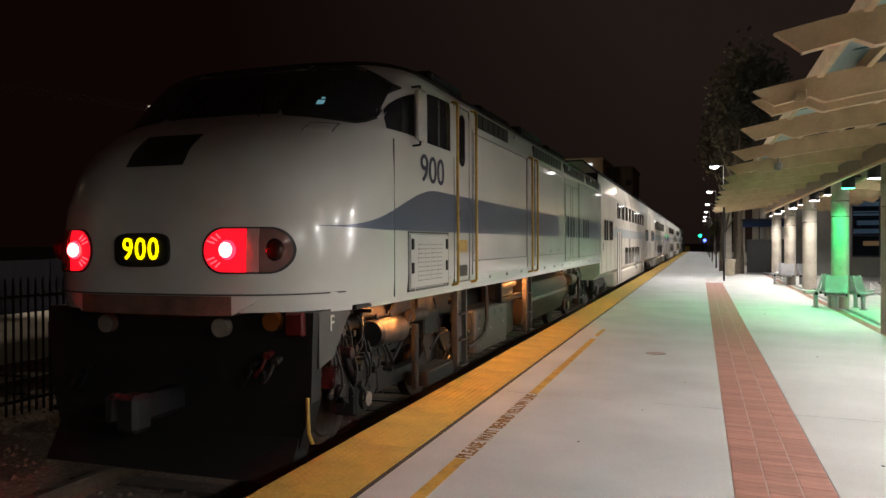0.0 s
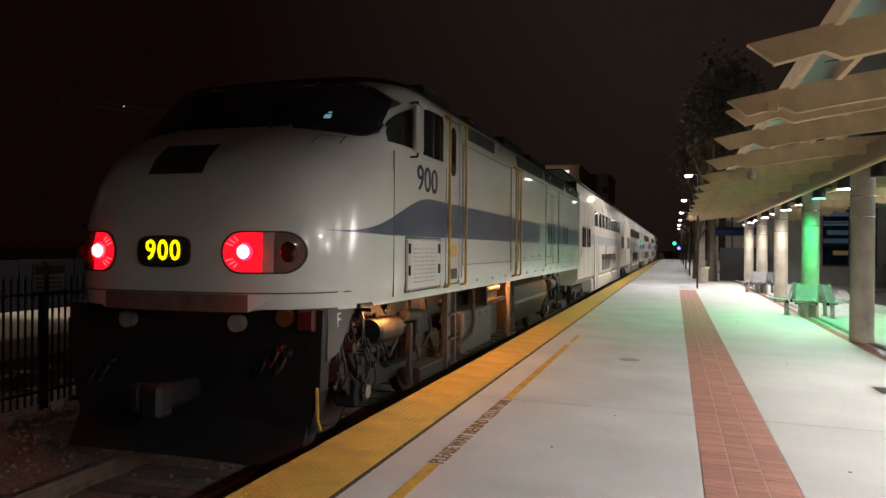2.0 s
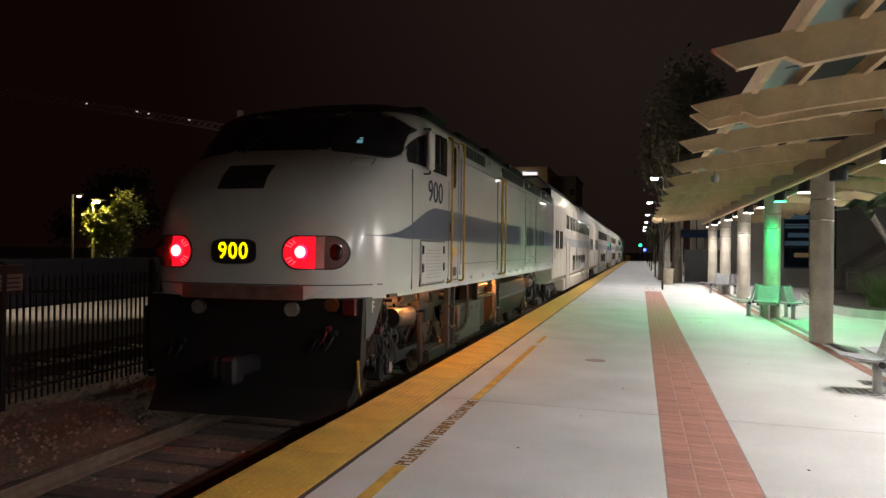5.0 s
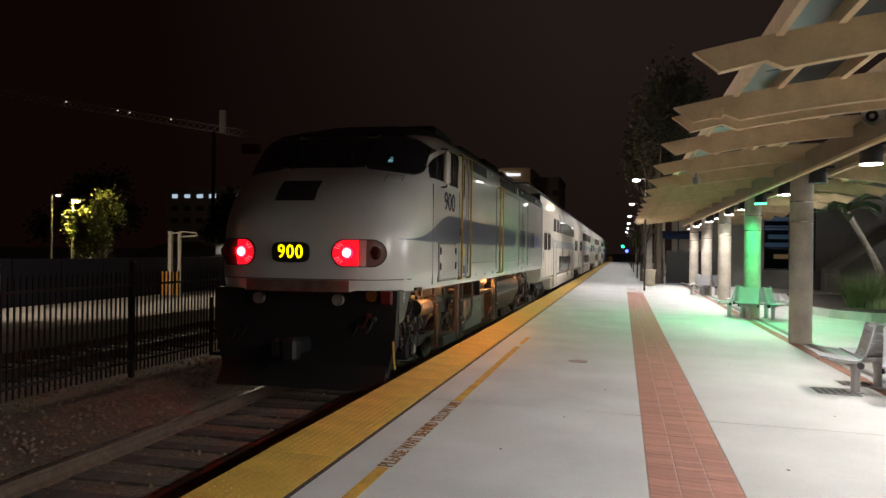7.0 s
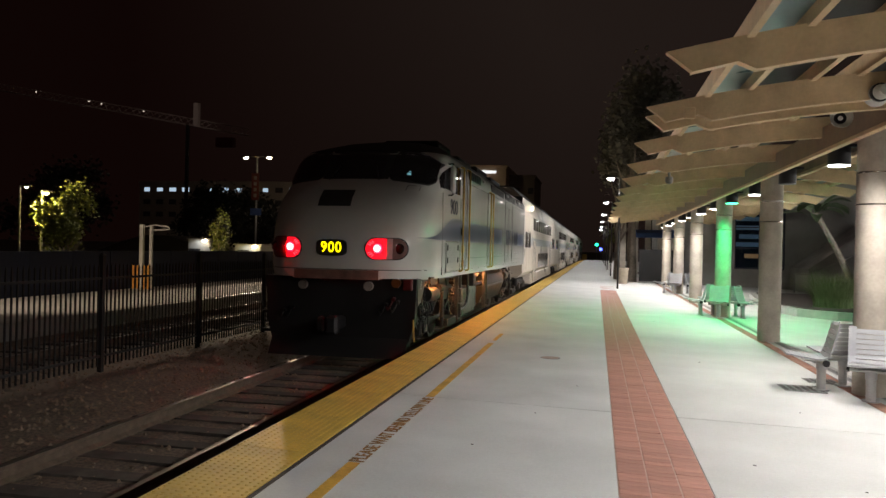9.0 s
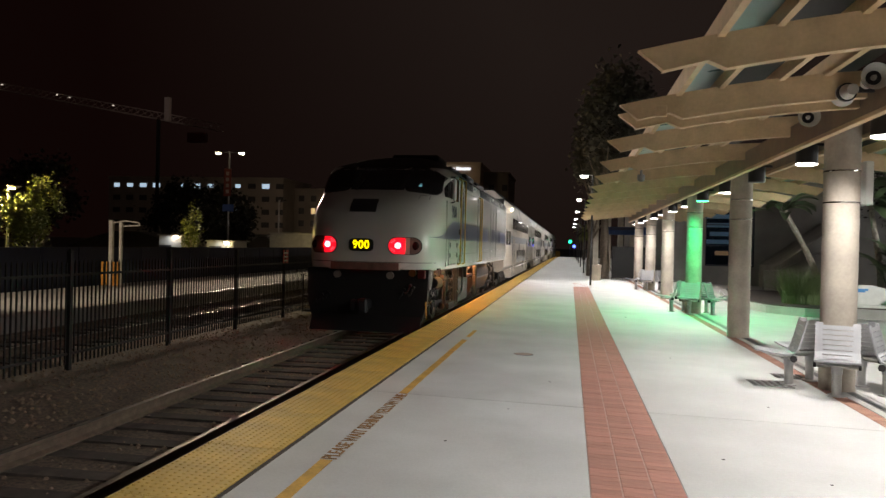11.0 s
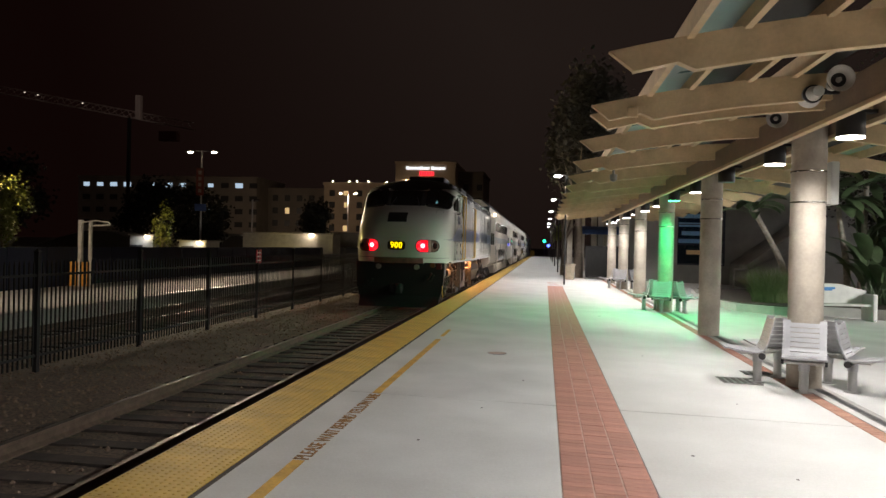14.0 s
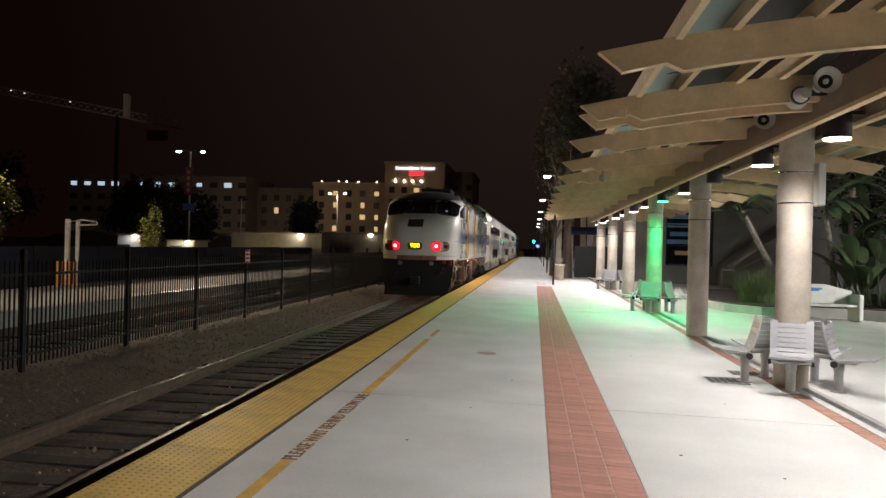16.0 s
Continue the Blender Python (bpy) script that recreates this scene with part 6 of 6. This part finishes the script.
part("jib", bm, M["crane"], cr)
bm = B()
p = a.lerp(b, 0.88)
box(bm, p.x - 0.5, p.x + 0.6, 149.5, 150.5, p.z, p.z + 5)
part("mast_head", bm, M["crane"], cr)
bm = B()
box(bm, p.x + 5.0, p.x + 9.0, 149.2, 150.8, p.z - 4.6, p.z - 2.6, 0.1)
part("counterweight", bm, M["banner"], cr, "dark red counterweight block")
for x, z in ((-125.8, 35.0), (-112.1, 32.6), (-109.0, 32.0), (-98.5, 30.2)):
    bm = B()
    ball(bm, (x, 149.6, z), 0.22, 1, 1, 0.7, 8)
    part("work_light", bm, M["crane_light"], cr, "small lit work light")
# the mast's night darkness is put into its black colour
bm = B()
p = a.lerp(b, 0.86)
box(bm, p.x - 0.3, p.x + 0.3, 149.7, 150.3, -1, p.z)
part("mast", bm, M["fence"], cr, "unlit dark mast")

# ---- the far end of the platform and the plaza ----
for i, y in enumerate(POLES):
    s = thing("platform_lamp", "slim platform lamp post with a lit head", "lamp post", pose(0.95, y, gz(0.95)), "platform lamp posts")
    bm = B()
    tube(bm, (0, 0, 0), (0, 0, 5.0), 0.045, 0.04, 12)
    part("pole", bm, M["fitting"], s, smooth=40)
    bm = B()
    tube(bm, (0, 0, 5.0), (-0.4, 0, 5.05), 0.03)
    part("arm", bm, M["steel"], s)
    bm = B()
    tube(bm, (-0.4, 0, 4.99), (-0.4, 0, 5.08), 0.20, 0.13, 18)
    hd = part("lamp_head", bm, M["fitting"], s)
    bm = B()
    tube(bm, (-0.4, 0, 4.90), (-0.4, 0, 4.985), 0.12, 0.18, seg=18)
    part("lamp_face", bm, M["lamp_face"], hd)


def palm(x, y, h, r, label, n=34, seed=2, foliage="leaf_dark"):
    t = thing("palm_tree", label, "palm tree", pose(x, y, gz(x)))
    q = random.Random(seed)
    bm = B()
    for i in range(14):
        z = h * i / 14
        tube(bm, (0.03 * math.sin(i), 0, z), (0.03 * math.sin(i + 1), 0, z + h / 14 + 0.02), 0.26 - 0.006 * i, 0.23 - 0.006 * i, 12, False)
    part("trunk", bm, M["bark"], t)
    vs, fs = [], []
    for k in range(n):
        a, e = q.uniform(0, 6.28), q.uniform(-1.1, 1.2)
        p = Vector((0, 0, h))
        d = Vector((math.cos(a) * math.cos(e), math.sin(a) * math.cos(e), math.sin(e)))
        L = r * q.uniform(0.8, 1.15)
        for s in range(9):
            nxt = p + d * (L / 9)
            side = d.cross(Vector((0, 0, 1))).normalized()
            for sgn in (-1, 1):
                for m_ in range(3):
                    o0 = p.lerp(nxt, m_ / 3)
                    tip = o0 + side * sgn * r * 0.22 * math.sin((s + 1.5) / 11 * 3.14) + d * 0.12 - Vector((0, 0, 0.1))
                    n0 = len(vs)
                    vs += [tuple(o0), tuple(o0 + d * 0.06), tuple(tip)]
                    fs.append((n0, n0 + 1, n0 + 2))
            p = nxt
            d = (d - Vector((0, 0, 0.13))).normalized()
    me = bpy.data.meshes.new("fronds")
    me.from_pydata(vs, [], fs)
    me.materials.append(M[foliage])
    o = new("fronds", me)
    o.parent = t
    return t


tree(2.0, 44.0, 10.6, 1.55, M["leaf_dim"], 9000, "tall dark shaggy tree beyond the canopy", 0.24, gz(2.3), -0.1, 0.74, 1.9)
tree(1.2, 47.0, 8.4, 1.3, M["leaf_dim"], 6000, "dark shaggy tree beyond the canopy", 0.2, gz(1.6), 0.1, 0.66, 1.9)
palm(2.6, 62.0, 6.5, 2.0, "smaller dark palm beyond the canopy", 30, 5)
palm(2.0, 112.0, 4.2, 1.7, "small palm near the platform's end, lamplight in its leaf colour", 30, 6, "leaf_lit")
for x, y in ((1.35, 40.8), ):
    p = thing("planter_pot", "large pale planter pot at the platform edge", "planter", pose(x, y, gz(x)))
    bm = B()
    grid(bm, [[(r_ * math.cos(a), r_ * math.sin(a), z) for a in [2 * math.pi * j / 24 for j in range(25)]] for z, r_ in ((0, 0.26), (0.74, 0.31), (0.80, 0.35), (0.84, 0.33), (0.76, 0.29))])
    part("pot", bm, M["terracotta"], p, smooth=50)
    bm = B()
    tube(bm, (0, 0, 0.72), (0, 0, 0.78), 0.29, seg=20)
    part("soil", bm, M["soil"], p)


def tuft(name, label, x, y, z, n, h, r, material, seed=1, width=0.012):
    q = random.Random(seed)
    t = thing(name, label, "plant", pose(x, y, z))
    vs, fs = [], []
    for i in range(n):
        a, rr = q.uniform(0, 6.28), r * math.sqrt(q.random()) * 0.6
        p = Vector((rr * math.cos(a), rr * math.sin(a), 0))
        b = a + q.gauss(0, 0.6)
        lean = q.uniform(0.2, 1.35)
        L = h * q.uniform(0.6, 1.1)
        side = Vector((-math.sin(b), math.cos(b), 0)) * width
        prev = None
        for s in range(5):
            f = s / 4
            c = p + Vector((math.cos(b), math.sin(b), 0)) * lean * L * f * f * 0.8 + Vector((0, 0, L * (f - 0.28 * lean * f * f)))
            w_ = side * (1 - f * 0.95)
            n0 = len(vs)
            vs += [tuple(c - w_), tuple(c + w_)]
            if prev is not None:
                fs.append((prev, prev + 1, n0 + 1, n0))
            prev = n0
    me = bpy.data.meshes.new("blades")
    me.from_pydata(vs, [], fs)
    me.materials.append(material)
    o = new("blades", me)
    o.parent = t
    return t


# raised planting bed with a curved pale kerb
bed = [(5.5, 26.6), (5.45, 25.0), (5.75, 23.6), (6.6, 22.75), (7.6, 22.6), (8.0, 23.4), (9.4, 23.0), (11.0, 21.6), (14.0, 20.6), (20, 20.2), (20, 33), (6.2, 33), (5.6, 29)]
bm = B()
prism(bm, bed, "z", -0.5, 0.10)
tagged(part("planting_bed", bm, M["kerb"]), "raised planting bed with a curved pale kerb", "planting bed", kind="structure")
cx_, cy_ = 10.0, 26.5
bm = B()
prism(bm, [(cx_ + (x - cx_) * 0.95, cy_ + (y - cy_) * 0.95) for x, y in bed], "z", 0.0, 0.125)
tagged(part("bed_soil", bm, M["soil"]), "dark soil of the planting bed", "soil", kind="structure")
tuft("ornamental_grass", "bushy green ornamental grass in the planting bed", 7.0, 24.6, 0.12, 900, 1.25, 0.9, M["grass"], 1)
tuft("ornamental_grass", "bushy green ornamental grass in the planting bed", 7.7, 25.2, 0.12, 700, 1.2, 0.8, M["grass"], 2)
tuft("ornamental_grass", "low green ground plant in the planting bed", 10.8, 23.6, 0.12, 600, 0.7, 0.9, M["leaf"], 3)
tuft("ornamental_grass", "low green ground plant in the planting bed", 12.3, 23.0, 0.12, 600, 0.7, 0.9, M["leaf"], 4)

wb = thing("garden_bench", "white solid bench with a curved back and blue mark", "bench", pose(8.0, 22.1, gz(8.0), 0, 0, 8))
bm = B()
pts = [(-0.95, 0.40), (-0.95, 0.82), (-0.6, 0.90), (-0.2, 1.0), (0.2, 1.0), (0.6, 0.90), (0.95, 0.82), (0.95, 0.40)]
prism(bm, pts, "y", 0.18, 0.26)
part("backrest", bm, M["white_bench"], wb)
bm = B()
box(bm, -0.93, 0.93, -0.28, 0.24, 0.40, 0.46, 0.01)
part("seat", bm, M["white_bench"], wb)
for x in (-0.95, 0.87):
    bm = B()
    box(bm, x, x + 0.14, -0.34, 0.26, 0, 0.74, 0.03)
    part("leg", bm, M["white_bench"], wb)
bm = B()
box(bm, -0.25, 0.02, 0.172, 0.18, 0.80, 0.90)
box(bm, -0.1, 0.1, 0.171, 0.179, 0.84, 0.90)
part("blue_mark", bm, M["blue_mark"], wb)


def broadleaf(x, y, seed, h=3.6, n=17):
    t = thing("bird_of_paradise", "tall dark plant with broad paddle leaves", "plant", pose(x, y, 0.1), "broad-leaved plants")
    q = random.Random(seed)
    for k in range(n):
        a = q.uniform(0, 6.28)
        rise, reach = h * q.uniform(0.35, 1.0), q.uniform(0.25, 1.2)
        base = Vector((q.gauss(0, 0.18), q.gauss(0, 0.18), 0))
        top = base + Vector((math.cos(a) * reach * 0.5, math.sin(a) * reach * 0.5, rise * 0.62))
        bm = B()
        tube(bm, base, top, 0.035, 0.02, 6, False)
        st = part("stalk", bm, M["leaf"], t)
        L, W = q.uniform(0.9, 1.5), q.uniform(0.16, 0.26)
        d = Vector((math.cos(a) * 0.45, math.sin(a) * 0.45, 1)).normalized()
        s = Vector((-math.sin(a), math.cos(a), 0))
        rows = []
        p = top.copy()
        for i in range(9):
            f = i / 8
            w_ = W * math.sin(math.pi * min(1, f * 0.92 + 0.06)) ** 0.7
            up = Vector((0, 0, 0.25 * w_))
            rows.append([tuple(p - s * w_ + up), tuple(p), tuple(p + s * w_ + up)])
            p = p + d * L / 8
            d = (d + Vector((math.cos(a) * 0.10, math.sin(a) * 0.10, -0.10))).normalized()
        bm = B()
        grid(bm, rows)
        part("leaf", bm, M["leaf"], st, smooth=70)


for i, (x, y, h) in enumerate(((10.2, 25.0, 2.4), (12.0, 26.2, 4.0), (11.4, 28.0, 4.8), (13.0, 24.8, 3.6), (13.8, 27.5, 4.6))):
    broadleaf(x, y, 30 + i, h)


def banana(base, top, seed, n=13, size=1.3):
    """A pale leaning trunk with a crown of drooping torn paddle leaves."""
    t = thing("banana_tree", "leaning pale trunk with a crown of broad drooping leaves", "tree", pose(*base), "trees of the planting bed")
    q = random.Random(seed)
    d = Vector(top) - Vector(base)
    pts = [Vector((d.x * f ** 1.3, d.y * f, d.z * f)) + Vector((0.05 * math.sin(5 * f), 0, 0)) for f in span(0, 1, 8)]
    bm = B()
    for i, (a, b) in enumerate(zip(pts, pts[1:])):
        tube(bm, a, b, 0.125 - 0.006 * i, 0.115 - 0.006 * i, 10, False)
    part("trunk", bm, M["pale_bark"], t, smooth=60)
    for k in range(n):
        a = q.uniform(0, 6.28)
        w = Vector((math.cos(a), math.sin(a), q.uniform(0.15, 1.6))).normalized()
        s = Vector((-math.sin(a), math.cos(a), 0))
        L, W = size * q.uniform(0.7, 1.25), size * q.uniform(0.13, 0.2)
        p = pts[-1] + Vector((0, 0, q.uniform(-0.25, 0.1)))
        rows = []
        for i in range(12):
            f = i / 11
            w_ = 0.015 if f < 0.2 else W * math.sin(math.pi * min(1, (f - 0.2) / 0.8 * 0.95 + 0.05)) ** 0.6 * q.uniform(0.75, 1.0)
            rows.append([tuple(p - s * w_ + Vector((0, 0, 0.3 * w_))), tuple(p), tuple(p + s * w_ + Vector((0, 0, 0.3 * w_)))])
            p = p + w * L / 11
            w = (w + Vector((0, 0, -0.13))).normalized()
        bm = B()
        grid(bm, rows)
        part("leaf", bm, M["leaf"], t, smooth=70)


banana((8.35, 27.0, 0.1), (7.15, 27.0, 3.1), 61, 15, 1.35)
banana((9.85, 26.2, 0.1), (9.55, 26.2, 3.3), 62, 14, 1.5)
banana((10.7, 27.4, 0.1), (10.9, 27.4, 4.0), 63, 14, 1.6)
banana((11.9, 25.6, 0.1), (11.7, 25.6, 3.0), 64, 12, 1.4)
tree(12.6, 31.0, 7.5, 2.2, M["leaf_dark"], 6000, "dark tree behind the planting bed", 0.14, 0.1)

# station building across the plaza
bm = B()
WY = 44.0
for x0, x1, z0, z1 in ((4.8, 7.45, -0.4, 6.5), (7.45, 10.05, -0.4, 0.85), (7.45, 10.05, 4.3, 6.5), (10.05, 40, -0.4, 6.5)):
    box(bm, x0, x1, WY, WY + 0.35, z0, z1)
box(bm, 4.8, 5.15, WY + 0.35, 70, -0.4, 6.5)
tagged(part("wall_station", bm, M["wall"]), "dark grey stucco wall of the station building", "wall", kind="structure")
bm = B()
box(bm, 4.6, 40.2, WY - 0.3, 70, 6.5, 6.8)
tagged(part("roof_station", bm, M["wall"]), "flat roof of the station building", "roof", kind="structure")
win = thing("window_1", "large dark window with blue frames in the station wall", "window", pose(7.45, WY + 0.1, 0.85), kind="structure")
for i in range(2):
    for k in range(3):
        bm = B()
        box(bm, 0.06 + 1.3 * i, 1.24 + 1.3 * i, 0.03, 0.05, 0.06 + 1.15 * k, 1.1 + 1.15 * k)
        part("pane", bm, M["clear_pane"], win)
for x in (0.0, 1.27, 2.54):
    bm = B()
    box(bm, x, x + 0.06, -0.02, 0.1, 0, 3.45)
    part("window_frame", bm, M["frame_blue"], win)
for z in (0.0, 1.12, 2.27, 3.39):
    bm = B()
    box(bm, 0.06, 2.54, -0.015, 0.095, z, z + 0.06)
    part("window_frame", bm, M["frame_blue"], win)
bm = B()
box(bm, 7.6, 9.9, WY + 1.4, WY + 1.5, 0.9, 4.2)
tagged(part("inner_wall", bm, M["shop"]), "dark blue interior behind the window", "wall", kind="structure")
# the room's light is painted as glowing bands behind the panes
for z, x0, x1, m in ((3.55, 7.7, 9.8, "room_dim"), (3.05, 7.7, 9.8, "room_dim"), (2.55, 7.9, 9.6, "room_dim"), (2.1, 7.7, 9.8, "room_dim"), (1.45, 8.2, 9.4, "room_amber")):
    bm = B()
    box(bm, x0, x1, WY + 1.3, WY + 1.35, z, z + 0.24)
    tagged(part("interior_light", bm, M[m]), "faint glowing band standing in for the lit interior", "lamp", kind="structure")
aw = thing("awning", "blue canvas awning over the station entrance", "awning", pose(2.2, 47.5, 2.55))
bm = B()
prism(bm, [(-0.5, 0.0), (-0.5, 0.28), (0.9, 0.5), (0.9, 0.0)], "x", -0.1, 2.5)
part("canvas", bm, M["awning"], aw)
for x in (0.0, 2.4):
    bm = B()
    tube(bm, (x, 0, -2.6), (x, 0, 0.0), 0.05)
    part("post", bm, M["steel"], aw)
fz = thing("iron_gate", "dark iron fence panel near the platform's end", "fence", pose(2.3, 43.0, -0.05))
for i in range(24):
    bm = B()
    box(bm, 0.1 * i, 0.1 * i + 0.03, 0, 0.03, 0, 1.9)
    part("bar", bm, M["fence"], fz)
bm = B()
box(bm, 0, 2.4, 0.03, 0.06, 0.1, 1.85)
part("backing", bm, M["fence"], fz)
for i in range(4):
    c = thing("facade_pillar", "pale pillar of the building behind the canopy", "pillar", pose(1.9 + 0.9 * i, 58.0, gz(2)), "facade pillars")
    bm = B()
    box(bm, -0.2, 0.2, -0.2, 0.2, 0, 4.4, 0.02)
    part("shaft", bm, M["column"], c)
# ramp rail
rr_ = thing("ramp_railing", "grey steel handrail of the ramp by the wall", "railing", pose(9.6, 40.0, gz(9.6)))
bm = B()
path(bm, [(0, 0, 0.0), (0, 0, 0.95), (0.7, 0, 0.95), (3.6, 0, 2.4)], 0.04)
part("rail", bm, M["steel"], rr_, smooth=50)
bm = B()
path(bm, [(0.7, 0, 0.0), (0.7, 0, 0.95)], 0.035)
part("post", bm, M["steel"], rr_)
bm = B()
path(bm, [(2.2, 0, 0.7), (2.2, 0, 1.7)], 0.035)
part("post", bm, M["steel"], rr_)
bm = B()
prism(bm, [(10.3, -0.3), (20, -0.3), (20, 3.3), (13.4, 3.3), (10.3, 1.0)], "y", 40.3, 43.9)
tagged(part("ramp_wall", bm, M["wall"]), "grey stucco side wall of the ramp", "wall", kind="structure")

# signals at the far end
for x, y, z, m, name, lab in ((-0.05, 150.0, 2.9, "signal_green", "rail_signal", "green railway signal light at the far end"), (0.75, 148.0, 2.0, "signal_blue", "rail_signal", "small blue signal light at the far end")):
    s = thing(name, lab, "signal", pose(x, y, -0.95))
    bm = B()
    tube(bm, (0, 0, 0), (0, 0, z + 0.95), 0.06)
    part("mast", bm, M["steel"], s)
    bm = B()
    ball(bm, (0, -0.1, z + 0.95), 0.30, 1, 0.5, 1, 12)
    part("lens", bm, M[m], s)
y_ = thing("end_barrier", "yellow barrier at the platform's end", "barrier", pose(-2.3, 139.5, gz(-2.3)))
bm = B()
box(bm, -0.3, 0.5, -0.05, 0.05, 0, 1.0, 0.01)
part("board", bm, M["tactile"], y_)


# ---- motion ----
RUN = [(0, 5.43), (1, 5.71), (2, 6.11), (3, 6.63), (4, 7.26), (6.5, 9.53), (7.5, 10.74), (8.5, 12.14), (9, 12.92), (11.5, 17.69), (12.5, 19.95), (13.5, 22.45), (14.5, 25.15), (15.25, 27.4), (16, 29.75)]


def motions():
    walk(loco, [(t, pose(TRACK, y, 0)) for t, y in RUN])
    for k, c in enumerate(coaches):
        walk(c, [(t, pose(TRACK, y + LOCO_L + 0.25 + k * CAR_L, 0)) for t, y in RUN])


motions()
